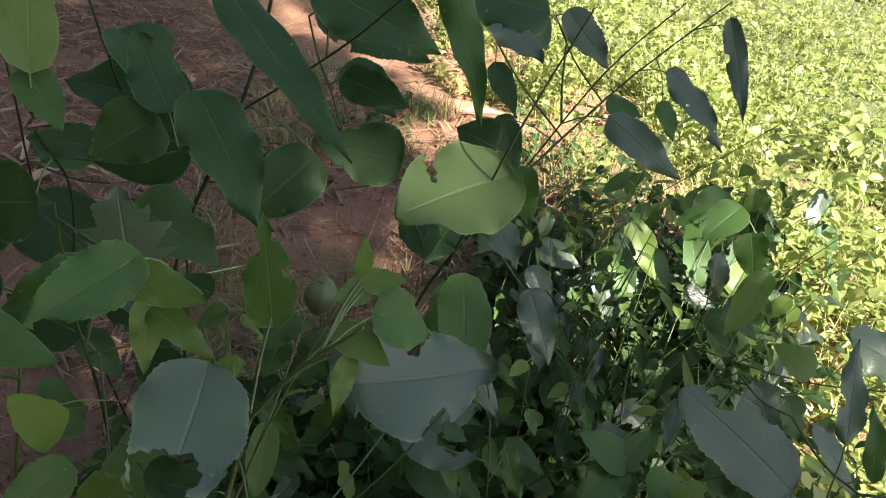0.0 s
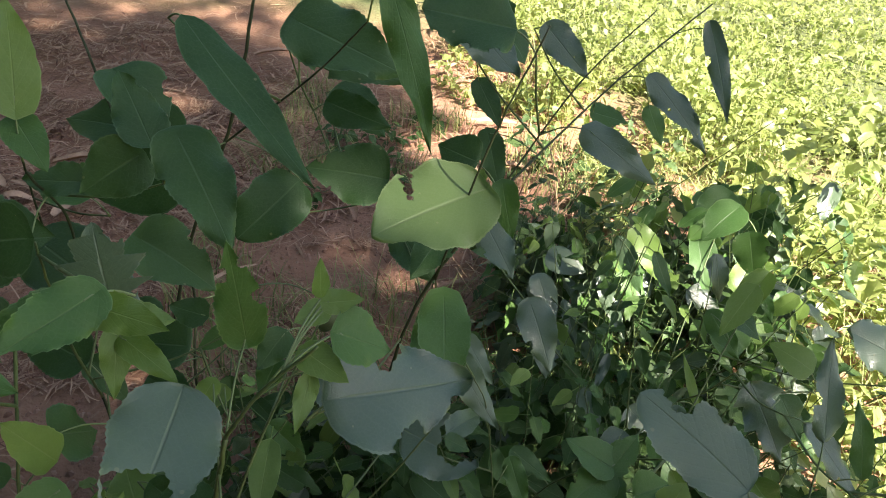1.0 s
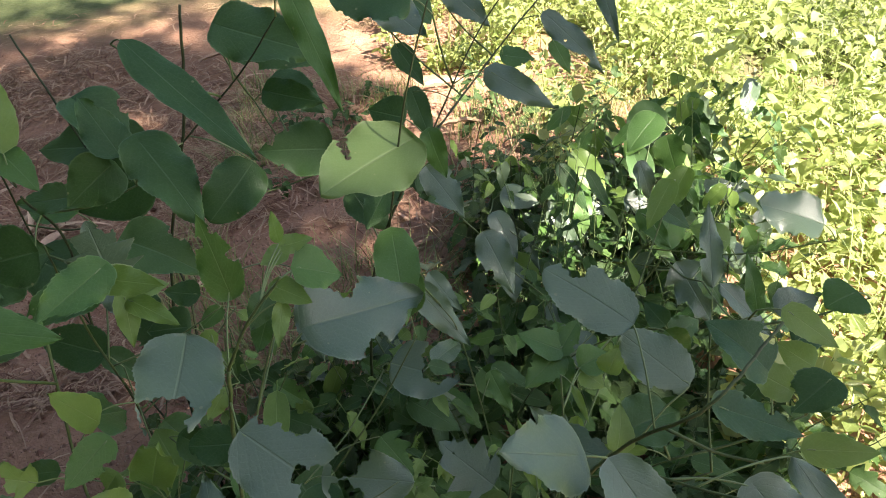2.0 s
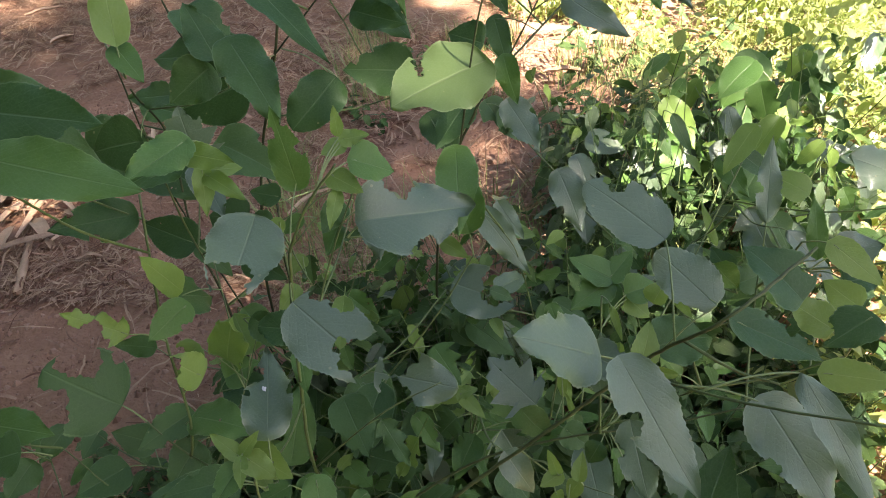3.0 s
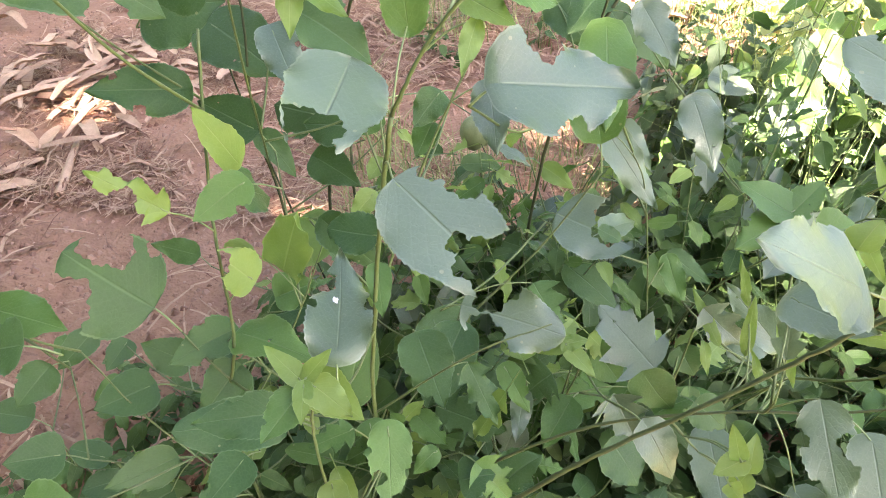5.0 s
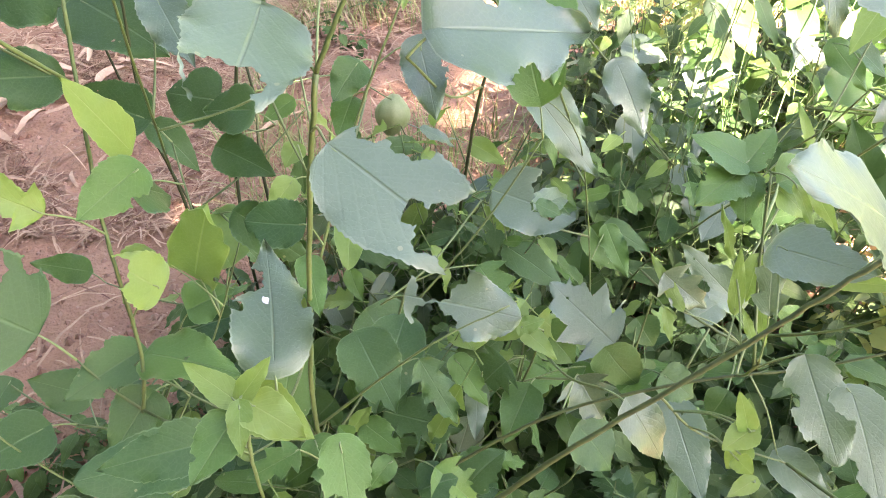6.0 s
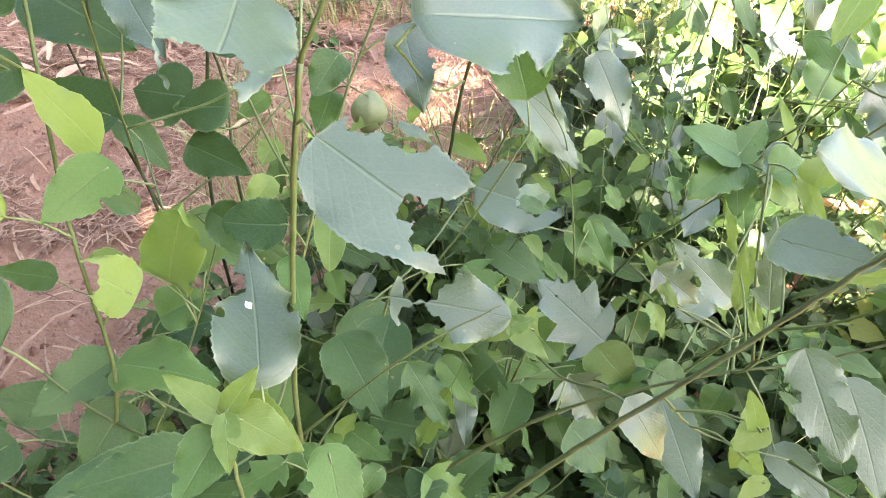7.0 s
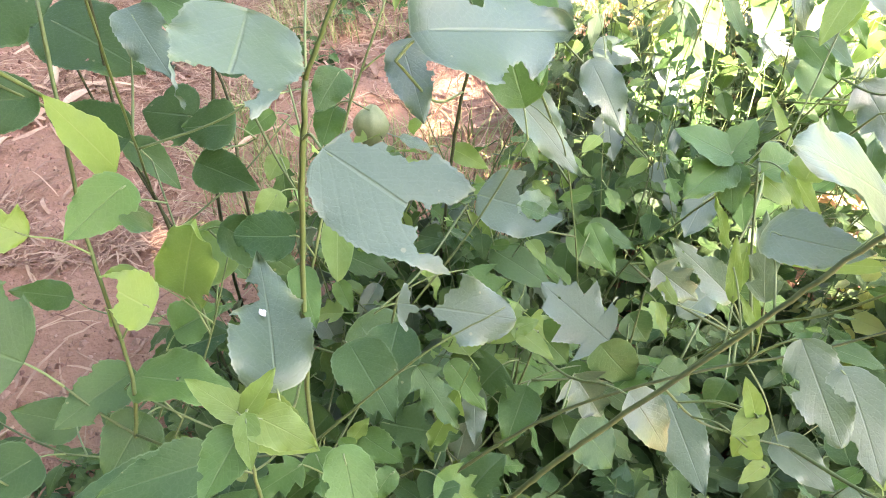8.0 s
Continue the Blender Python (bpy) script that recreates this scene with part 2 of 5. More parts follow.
def blade(length, width, kind, bites, rnd, fine=False, stalk=0.0, calm=False):
    """Vertices, faces and uv of a leaf blade along +x with its face up: toothed margin, folded midrib, drooping tip, bites eaten out."""
    nu, nv = (72, 34) if bites and calm else (48, 22) if bites else ((34, 10) if fine or kind == "lo" else (20, 6))
    teeth = max(9, int(length / 0.0042)) if kind != "he" else 0
    droop = rnd.uniform(0.02, 0.10) if calm else rnd.uniform(0.05, 0.34)
    fold = rnd.uniform(0.03, 0.16) if calm else rnd.choice((rnd.uniform(0.03, 0.2), rnd.uniform(0.15, 0.45)))
    uneven = [(rnd.uniform(0.02, 0.055), rnd.uniform(4, 9), rnd.uniform(0, 6.3)) for k in range(2)]
    wave, phase = rnd.uniform(0.015, 0.055), rnd.uniform(0, 6.3)
    bend = rnd.uniform(-0.06, 0.06)
    cord = 0.10 if kind == "ov" else (0.20 if kind == "he" else 0.0)
    verts, uvs, gone = [], [], []
    for i in range(nu + 1):
        u = i / nu
        u = u + 0.02 * math.sin(2 * math.pi * u)
        hw = half_width(kind, min(max(u, 0.0), 1.0)) * width * 0.5
        for j in range(nv + 1):
            s = 2 * j / nv - 1
            y = s * hw
            edge = abs(s) ** 6
            amp, beat, start = uneven[j * 2 > nv]
            y *= 1 + amp * abs(s) * (math.sin(beat * u + start) + 0.5 * math.sin(2.3 * beat * u + start))
            if teeth:
                y *= 1 + edge * min(0.09, 0.0012 / max(hw, 0.004)) * (((u * teeth) % 1.0) - 0.5)
            x = u * length - cord * length * abs(s) ** 1.6 * (1 - u) ** 4
            inside = False
            for bu, bv, br in bites:
                ox, oy = x / length - bu, y / length - bv
                far = math.hypot(ox, oy)
                ragged = br * (1 + 0.13 * math.sin(3 * math.atan2(oy, ox) + 40 * bu + phase) + 0.08 * math.sin(7 * math.atan2(oy, ox) + phase) + 0.05 * math.sin(17 * math.atan2(oy, ox)))
                if far < ragged:
                    inside = True
                    if far > 1e-4:
                        x, y = (bu + ox / far * ragged) * length, (bv + oy / far * ragged) * length
            z = -droop * length * (u**2) + fold * abs(y) * (1 - 0.5 * u)
            z += wave * length * math.sin(9 * u + phase) * (abs(s) ** 2) + 0.5 * wave * length * math.sin(23 * u + phase * 2) * edge
            y += bend * length * u * u
            verts.append((x, y, z + droop * length * 0.28))
            uvs.append((u, 0.5 + 0.5 * s))
            gone.append(inside)
    faces = []
    for i in range(nu):
        for j in range(nv):
            q = (i * (nv + 1) + j, (i + 1) * (nv + 1) + j, (i + 1) * (nv + 1) + j + 1, i * (nv + 1) + j + 1)
            if not all(gone[k] for k in q):
                faces.append(q)
    if stalk:
        k = len(verts)
        lift = droop * length * 0.28
        for x, r in ((-stalk, 0.0009), (0.03 * length, 0.0006)):
            for a in (0.5, 2.6, 4.7):
                verts.append((x, r * math.cos(a), lift + r * math.sin(a)))
                uvs.append((0.0, 0.5))
        faces += [(k, k + 1, k + 4, k + 3), (k + 1, k + 2, k + 5, k + 4), (k + 2, k, k + 3, k + 5)]
    return verts, faces, uvs


class Plant:
    """A weed with upright stalks; its leaves hang on petioles from the nearest stalk."""

    def __init__(self, label, stalks, name="weed_plant", group="weeds"):
        self.rnd = random.Random(len(label) * 7 + int(stalks[0][0][0][0] * 1000))
        base = Vector(stalks[0][0][0])
        self.root = new(name)
        self.root.matrix_basis = Matrix.Translation(base)
        tagged(self.root, label, "weed", group)
        self.lines = []
        for k, (points, r0, r1, mat) in enumerate(stalks):
            line = spline(points, 10)
            line = [p + Vector((self.rnd.uniform(-1, 1), self.rnd.uniform(-1, 1), 0)) * r0 * 0.12 for p in line]
            v, f = tube(line, r0 * 0.50, r1 * 0.50, 8, 0.10, self.rnd)
            under(mesh_object("stem" if k == 0 else "branch", v, f, mat), self.root)
            self.lines.append(line)

    def nearest(self, p, drop=0.03):
        aim = Vector(p) - Vector((0, 0, drop))
        return min((q for line in self.lines for q in line), key=lambda q: (q - aim).length)


def place_leaf(plant, base, tip, width, roll, kind, mat, bites=(), petiole=True, stalk=0.0, calm=False):
    base, tip = Vector(base), Vector(tip)
    x = (tip - base).normalized()
    ref = Vector((0, 0, 1)) - x * x.z
    if ref.length < 0.05:
        ref = Vector((0, -1, 0)) + x * x.y
    ref.normalize()
    y = ref.cross(x)
    n = ref * math.cos(radians(roll)) - y * math.sin(radians(roll))
    y = n.cross(x)
    m = Matrix((x, y, n)).transposed().to_4x4()
    m.translation = base
    if not bites and not calm and mat in "md" and width > 0.03 and plant.rnd.random() < 0.5:
        bites = eaten(plant.rnd, kind, (tip - base).length, width)
    elif calm and mat in "mdwg" and width > 0.022 and plant.rnd.random() < 0.6:
        bites = bites + tuple((u, v, r * 0.6) for u, v, r in eaten(plant.rnd, kind, (tip - base).length, width))
    v, f, uv = blade((tip - base).length, width, kind, bites, plant.rnd, width > 0.035, stalk, calm)
    ob = mesh_object("leaf", v, f, LEAF[mat], uv)
    ob.matrix_basis = m
    ob.parent = plant.root
    ob.matrix_parent_inverse = world_of(plant.root).inverted()
    if petiole:
        q = plant.nearest(base)
        d = (base - q).length
        if d > 0.07:
            q = plant.nearest(base, 0.75 * d)
            end = base - x * 0.02 - Vector((0, 0, 0.015))
            twig = spline([q, q.lerp(end, 0.55) - Vector((0, 0, 0.08 * d)), end], 6)
            tv, tf = tube(twig, 0.0012, 0.0008, 6, 0.1, plant.rnd)
            under(mesh_object("branch", tv, tf, STEM), plant.root)
            plant.lines.append(twig[-4:])
            q = end
            d = (base - q).length
        lift = Vector((0, 0, 0.10 * d))
        line = spline([q, q.lerp(base, 0.5) + lift, base, base + x * (tip - base).length * 0.12 + n * 0.0004], 5)
        r = 0.0005 + 0.0045 * min(width, 0.08)
        pv, pf = tube(line, r * 1.15, r * 0.7, 6)
        stalk = mesh_object("petiole", pv, pf, PETIOLE)
        stalk.parent = ob
        stalk.matrix_parent_inverse = m.inverted()
    return ob


def add_leaves(plant, rows, calm=False):
    for bx, by, bz, tx, ty, tz, width, roll, kind, mat, bites in rows:
        place_leaf(plant, (bx, by, bz), (tx, ty, tz), width, roll, kind, mat, bites, calm=calm)


# ---- ground ----
def ground_height(x, y):
    h = 0.020 * noise.noise((x * 1.7, y * 1.7, 0.3)) + 0.008 * noise.noise((x * 9, y * 9, 1.1))
    h += 0.0035 * noise.noise((x * 34, y * 34, 4.0)) + 0.0020 * noise.noise((x * 80, y * 80, 6.0))
    return h


def axis(lo, hi, step):
    fine = np.arange(lo, hi + step / 2, step)
    out, d = [], step
    at = hi
    while at < 600:
        d *= 1.35
        at += d
        out.append(at)
    return np.concatenate([[lo - (v - hi) for v in reversed(out)], fine, out])


gx, gy = axis(-1.7, 1.3, 0.014), axis(-0.2, 2.4, 0.014)
verts = [(x, y, ground_height(x, y) * (1 if abs(x) < 8 and abs(y) < 8 else 0)) for y in gy for x in gx]
nx = len(gx)
faces = [(j * nx + i, j * nx + i + 1, (j + 1) * nx + i + 1, (j + 1) * nx + i) for j in range(len(gy) - 1) for i in range(nx - 1)]
ground = mesh_object("ground", verts, faces, SOIL)
tagged(ground, "bare pinkish brown crumbly soil strewn with straw", "ground", kind="structure")


# ---- dry litter on the soil ----
def strip(rnd, at, length, width, yaw, lift=0.004, curl=0.2):
    """A dry grass strip, bent and cupped, lying on the ground."""
    verts, faces = [], []
    n = 6
    bow = rnd.uniform(-0.35, 0.35)
    rise = rnd.uniform(0, 0.12) * length
    for i in range(n + 1):
        t = i / n
        along = (t - 0.5) * length
        off = bow * length * (t - 0.5) ** 2
        x = at[0] + along * math.cos(yaw) - off * math.sin(yaw)
        y = at[1] + along * math.sin(yaw) + off * math.cos(yaw)
        z = ground_height(x, y) + lift + rise * math.sin(math.pi * t) + rnd.uniform(0, 0.003)
        w = width * 0.5 * (0.35 + 0.65 * math.sin(math.pi * min(0.97, t * 0.85 + 0.12)))
        for s, up in ((-1, curl), (0, 0), (1, curl)):
            verts.append((x - s * w * math.sin(yaw), y + s * w * math.cos(yaw), z + up * w))
        if i:
            k = 3 * i
            faces += [(k - 3, k, k + 1, k - 2), (k - 2, k + 1, k + 2, k - 1)]
    return verts, faces


def join(chunks):
    verts, faces = [], []
    for v, f in chunks:
        k = len(verts)
        verts += v
        faces += [tuple(i + k for i in q) for q in f]
    return verts, faces


rnd = random.Random(11)
chunks = []
while len(chunks) < 15000:
    x, y = rnd.uniform(-2.6, 0.5), rnd.uniform(0.15, 3.2)
    patch = noise.noise((x * 1.1 + 4, y * 1.5, 2.0)) + 0.5 * noise.noise((x * 4, y * 4, 3.0))
    thick = 0.06 + (1.6 * max(0.0, patch + 0.12)) * (1.0 if y > 0.85 else 0.55)
    if rnd.random() > thick:
        continue
    chunks.append(strip(rnd, (x, y), rnd.uniform(0.02, 0.12), rnd.uniform(0.0016, 0.0060) * (1.8 if rnd.random() < 0.12 else 1), rnd.uniform(0, 6.3), 0.002 + rnd.random() ** 2 * 0.03))
while len(chunks) < 23000:
    x, y = rnd.uniform(-1.5, -0.15), rnd.uniform(0.78, 2.0)
    if noise.noise((x * 2.2, y * 2.2, 8.0)) + 0.4 * noise.noise((x * 9, y * 9, 5.0)) < -0.08:
        continue
    chunks.append(strip(rnd, (x, y), rnd.uniform(0.012, 0.07), rnd.uniform(0.0012, 0.0045), rnd.uniform(0, 6.3), 0.002 + rnd.random() ** 2 * 0.02))
v, f = join(chunks)
tagged(mesh_object("straw_litter", v, f, STRAW), "loose dry straw and chopped stalks lying on the soil", "straw", kind="stuff")

def crumbs(rnd, count):
    """Soil crumbs and small clods, uneven five-cornered lumps."""
    chunks = []
    while len(chunks) < count:
        x, y = rnd.uniform(-1.7, 0.1), rnd.uniform(0.1, 1.7)
        s = 0.0018 + 0.009 * rnd.random() ** 4
        z = ground_height(x, y)
        ring = [(x + s * rnd.uniform(0.7, 1.2) * math.cos(a), y + s * rnd.uniform(0.7, 1.2) * math.sin(a), z - 0.2 * s) for a in (0.3, 1.5, 2.8, 4.0, 5.2)]
        top = (x + rnd.uniform(-0.3, 0.3) * s, y + rnd.uniform(-0.3, 0.3) * s, z + s * rnd.uniform(0.5, 1.0))
        chunks.append((ring + [top], [(k, (k + 1) % 5, 5) for k in range(5)]))
    return join(chunks)


v, f = crumbs(random.Random(17), 17000)
tagged(mesh_object("soil_crumbs", v, f, CLOD, smooth=False), "loose crumbs and clods of dry brown soil", "soil", kind="stuff")

for k in range(140):
    if k < 110:
        x, y = rnd.gauss(-1.25, 0.20), rnd.gauss(1.16, 0.17)
    else:
        x, y = rnd.uniform(-2.0, 0.2), rnd.uniform(1.1, 2.6)
    v, f = strip(rnd, (x, y), rnd.uniform(0.05, 0.18), rnd.uniform(0.010, 0.034), rnd.gauss(0.7, 1.0), 0.006 + 0.045 * rnd.random(), rnd.uniform(0.3, 1.1))
    tagged(mesh_object("dry_stalk_leaf", v, f, DRY), "bleached dry cane leaf lying curled on the soil", "dry leaf", "dry leaves on the soil")


def dry_stick(a, b, r, label):
    p, q = Vector(a), Vector(b)
    sag = Vector((rnd.uniform(-1, 1), rnd.uniform(-1, 1), rnd.uniform(-1, 1))) * (q - p).length * 0.05
    v, f = tube(spline([p, p.lerp(q, 0.5) + sag, q], 5), r, r * 0.7, 6, 0.15, rnd)
    tagged(mesh_object("dry_stick", v, f, DRY), label, "stick", "dry sticks")


dry_stick((-1.02, 0.80, 0.012), (-1.10, 0.98, 0.02), 0.010, "short thick broken stick on bare soil")
dry_stick((-0.02, 0.92, 0.01), (0.04, 0.98, 0.12), 0.0022, "pale straw stalk standing among the weeds")
dry_stick((0.06, 0.95, 0.01), (0.00, 0.98, 0.16), 0.0016, "pale straw stalk standing among the weeds")
for k in range(60):
    x, y = rnd.uniform(-0.14, 0.20), rnd.uniform(0.88, 1.35)
    dx, dy = rnd.uniform(-0.12, 0.12), rnd.uniform(-0.08, 0.12)
    dry_stick((x, y, 0.005), (x + dx, y + dy, rnd.uniform(0.02, 0.14)), rnd.uniform(0.0008, 0.0017), "thin dry straw stalk among the weeds")
for k in range(26):
    x, y = rnd.gauss(0.33, 0.10), rnd.gauss(1.55, 0.12)
    dx, dy = rnd.uniform(-0.12, 0.12), rnd.uniform(-0.1, 0.1)
    dry_stick((x, y, 0.005), (x + dx, y + dy, rnd.uniform(0.03, 0.22)), rnd.uniform(0.001, 0.002), "brown dry twig of a dead tangled weed")
for k in range(30):
    x, y = rnd.uniform(-0.85, -0.2), rnd.uniform(0.25, 0.75)
    dx, dy = rnd.uniform(-0.06, 0.06), rnd.uniform(-0.05, 0.05)
    dry_stick((x, y, 0.006), (x + dx, y + dy, 0.008), rnd.uniform(0.0012, 0.0028), "small dry twig lying on bare soil")

# ---- the weeds in front ----
BL = "tall green weed with toothed heart-shaped leaves, some eaten by insects"
PLANT_A = Plant(BL, [
    ([(-0.12, 0.30, -0.01), (-0.118, 0.262, 0.30), (-0.095, 0.268, 0.513), (-0.075, 0.273, 0.632)], 0.0042, 0.0032, STEM),
    ([(-0.075, 0.273, 0.632), (-0.05, 0.268, 0.68), (-0.018, 0.265, 0.722)], 0.0028, 0.0016, STEM),
    ([(-0.118, 0.30, 0.42), (-0.082, 0.35, 0.54), (-0.046, 0.392, 0.625)], 0.0026, 0.0014, STEM),
    ([(-0.118, 0.262, 0.32), (-0.03, 0.27, 0.42), (0.03, 0.29, 0.45)], 0.0022, 0.0012, STEM),
])
PLANT_B = Plant("young weed with a bright lime rosette of new leaves", [
    ([(-0.12, 0.19, -0.01), (-0.116, 0.165, 0.25), (-0.113, 0.160, 0.43), (-0.11, 0.174, 0.50)], 0.003, 0.0018, STEM),
    ([(-0.116, 0.17, 0.28), (-0.09, 0.18, 0.36), (-0.06, 0.19, 0.41)], 0.0018, 0.0012, STEM),
])
PLANT_C = Plant("slender weed with broad pale green leaves beside bare soil", [
    ([(-0.255, 0.22, -0.01), (-0.244, 0.226, 0.30), (-0.223, 0.248, 0.424), (-0.22, 0.27, 0.533), (-0.218, 0.317, 0.655)], 0.0036, 0.0022, STEM),
    ([(-0.244, 0.226, 0.30), (-0.20, 0.29, 0.38), (-0.17, 0.33, 0.46)], 0.002, 0.0012, STEM),
    ([(-0.25, 0.224, 0.15), (-0.33, 0.22, 0.30), (-0.36, 0.22, 0.40)], 0.002, 0.0012, STEM),
])
PLANT_D = Plant("dark-stemmed weed with broad dull green leaves", [
    ([(-0.27, 0.44, -0.01), (-0.281, 0.457, 0.369), (-0.298, 0.473, 0.473), (-0.29, 0.49, 0.60), (-0.26, 0.42, 0.70)], 0.0036, 0.002, WOODY),
    ([(-0.285, 0.46, 0.42), (-0.22, 0.36, 0.60), (-0.19, 0.32, 0.72)], 0.0024, 0.0014, STEM),
])
PLANT_E = Plant("old woody weed with twin brown stems and large leaves", [
    ([(-0.29, 0.56, -0.01), (-0.28, 0.56, 0.286), (-0.24, 0.58, 0.50), (-0.165, 0.563, 0.69), (-0.14, 0.574, 0.80)], 0.0046, 0.0026, WOODY),
    ([(-0.265, 0.60, -0.01), (-0.26, 0.60, 0.30), (-0.265, 0.64, 0.43), (-0.30, 0.62, 0.62), (-0.349, 0.648, 0.76)], 0.0042, 0.0022, WOODY),
    ([(-0.30, 0.56, 0.10), (-0.38, 0.58, 0.45), (-0.344, 0.526, 0.70)], 0.003, 0.0018, WOODY),
    ([(-0.18, 0.56, 0.66), (-0.08, 0.50, 0.76), (-0.03, 0.46, 0.82)], 0.002, 0.0012, WOODY),
])
PLANT_F = Plant("leaning weed with a long dark slanting stem and large dull leaves", [
    ([(-0.06, 0.20, -0.01), (-0.03, 0.18, 0.29), (0.029, 0.182, 0.39), (0.07, 0.191, 0.442), (0.151, 0.208, 0.529), (0.2, 0.215, 0.59), (0.235, 0.19, 0.66), (0.292, 0.23, 0.685)], 0.0042, 0.002, OLIVE),
    ([(-0.02, 0.25, 0.28), (0.066, 0.263, 0.358), (0.151, 0.262, 0.411), (0.23, 0.262, 0.438), (0.30, 0.258, 0.48)], 0.003, 0.0016, OLIVE),
    ([(0.19, 0.21, 0.58), (0.23, 0.13, 0.66), (0.28, 0.09, 0.70)], 0.002, 0.0014, STEM),
    ([(0.11, 0.20, 0.485), (0.14, 0.20, 0.45), (0.19, 0.19, 0.44)], 0.0016, 0.001, STEM),
])
PLANT_G = Plant("tall weed arching away with hanging pointed leaves", [
    ([(-0.05, 0.56, -0.01), (-0.02, 0.55, 0.30), (0.005, 0.536, 0.492), (0.055, 0.545, 0.615), (0.083, 0.577, 0.643), (0.14, 0.66, 0.672), (0.20, 0.73, 0.71), (0.30, 0.82, 0.775)], 0.004, 0.0018, WOODY),
    ([(0.03, 0.535, 0.56), (0.06, 0.50, 0.72), (0.09, 0.50, 0.82)], 0.0024, 0.0014, WOODY),
    ([(0.08, 0.58, 0.64), (0.14, 0.62, 0.74), (0.20, 0.66, 0.80)], 0.002, 0.0012, WOODY),
    ([(0.217, 1.137, -0.01), (0.28, 1.06, 0.30), (0.348, 0.999, 0.399), (0.433, 0.849, 0.636)], 0.0026, 0.0012, STEM),
])
PLANT_H = Plant("bushy weed with many small pointed leaves on thin stems", [
    ([(0.17, 0.58, -0.01), (0.188, 0.56, 0.197), (0.232, 0.50, 0.36), (0.261, 0.419, 0.485)], 0.003, 0.0016, STEM),
    ([(0.20, 0.60, -0.01), (0.25, 0.70, 0.25), (0.30, 0.80, 0.36), (0.34, 0.86, 0.46)], 0.0026, 0.0012, STEM),
    ([(0.16, 0.55, -0.01), (0.13, 0.50, 0.25), (0.10, 0.50, 0.42), (0.08, 0.50, 0.47)], 0.0024, 0.0012, STEM),
    ([(0.18, 0.50, 0.05), (0.20, 0.36, 0.30), (0.21, 0.30, 0.42)], 0.0022, 0.0012, STEM),
    ([(0.24, 0.60, 0.15), (0.40, 0.72, 0.38), (0.46, 0.80, 0.50)], 0.0022, 0.0012, STEM),
])
PLANT_K = Plant("low shaded weed with dark rounded leaves", [
    ([(0.0, 0.30, -0.01), (0.0, 0.30, 0.15), (-0.02, 0.29, 0.30)], 0.0026, 0.0014, STEM),
    ([(-0.01, 0.30, 0.05), (0.08, 0.27, 0.22), (0.10, 0.26, 0.30)], 0.0022, 0.0012, STEM),
    ([(-0.01, 0.31, 0.05), (-0.12, 0.30, 0.20), (-0.15, 0.30, 0.30)], 0.0022, 0.0012, STEM),
])
add_leaves(PLANT_A, [
    (-0.099, 0.281, 0.661, -0.086, 0.192, 0.659, 0.056, -24, 'eg', 'w', ((0.76, -0.03, 0.167), (0.67, 0.34, 0.099), (0.98, 0.04, 0.181),)),
    (-0.060, 0.226, 0.623, 0.011, 0.179, 0.601, 0.056, 15, 'br', 'w', ((0.59, -0.01, 0.07), (0.76, -0, 0.144), (0.94, 0.03, 0.17), (1.15, -0.01, 0.18), (0.76, 0.24, 0.031), (0.12, 0.25, 0.113), (0.32, 0.3, 0.118),)),
    (-0.092, 0.181, 0.520, -0.112, 0.259, 0.532, 0.042, 2, 'ov', 'w', ((0.7, 0.21, 0.163), (0.84, -0.2, 0.085),)),
    (-0.109, 0.310, 0.498, -0.152, 0.308, 0.498, 0.036, -29, 'br', 'm', ((0.88, 0.37, 0.183), (0.01, 0.5, 0.2),)),
    (-0.107, 0.294, 0.482, -0.091, 0.254, 0.469, 0.020, -4, 'ov', 'd', ()),
    (-0.037, 0.379, 0.597, -0.020, 0.337, 0.568, 0.031, 11, 'ov', 'w', ()),
    (-0.054, 0.356, 0.357, -0.069, 0.267, 0.338, 0.051, -6, 'eg', 'm', ((0.66, -0.21, 0.069),)),
    (-0.076, 0.321, 0.666, -0.080, 0.322, 0.735, 0.029, -49, 'ov', 'd', ()),
    (-0.025, 0.302, 0.721, -0.026, 0.304, 0.745, 0.013, 3, 'la', 'y', ()),
    (-0.023, 0.301, 0.719, -0.002, 0.303, 0.722, 0.014, 35, 'ov', 'y', ()),
    (-0.030, 0.282, 0.701, -0.003, 0.270, 0.695, 0.019, 21, 'ov', 'y', ()),
    (-0.024, 0.276, 0.693, -0.027, 0.247, 0.678, 0.016, -17, 'la', 'y', ()),
    (-0.022, 0.299, 0.717, -0.035, 0.286, 0.715, 0.015, -29, 'ov', 'y', ()),
    (-0.096, 0.460, 0.538, -0.114, 0.429, 0.521, 0.030, -31, 'ov', 'm', ()),
    (-0.104, 0.457, 0.507, -0.112, 0.426, 0.490, 0.027, -9, 'ov', 'd', ()),
], True)
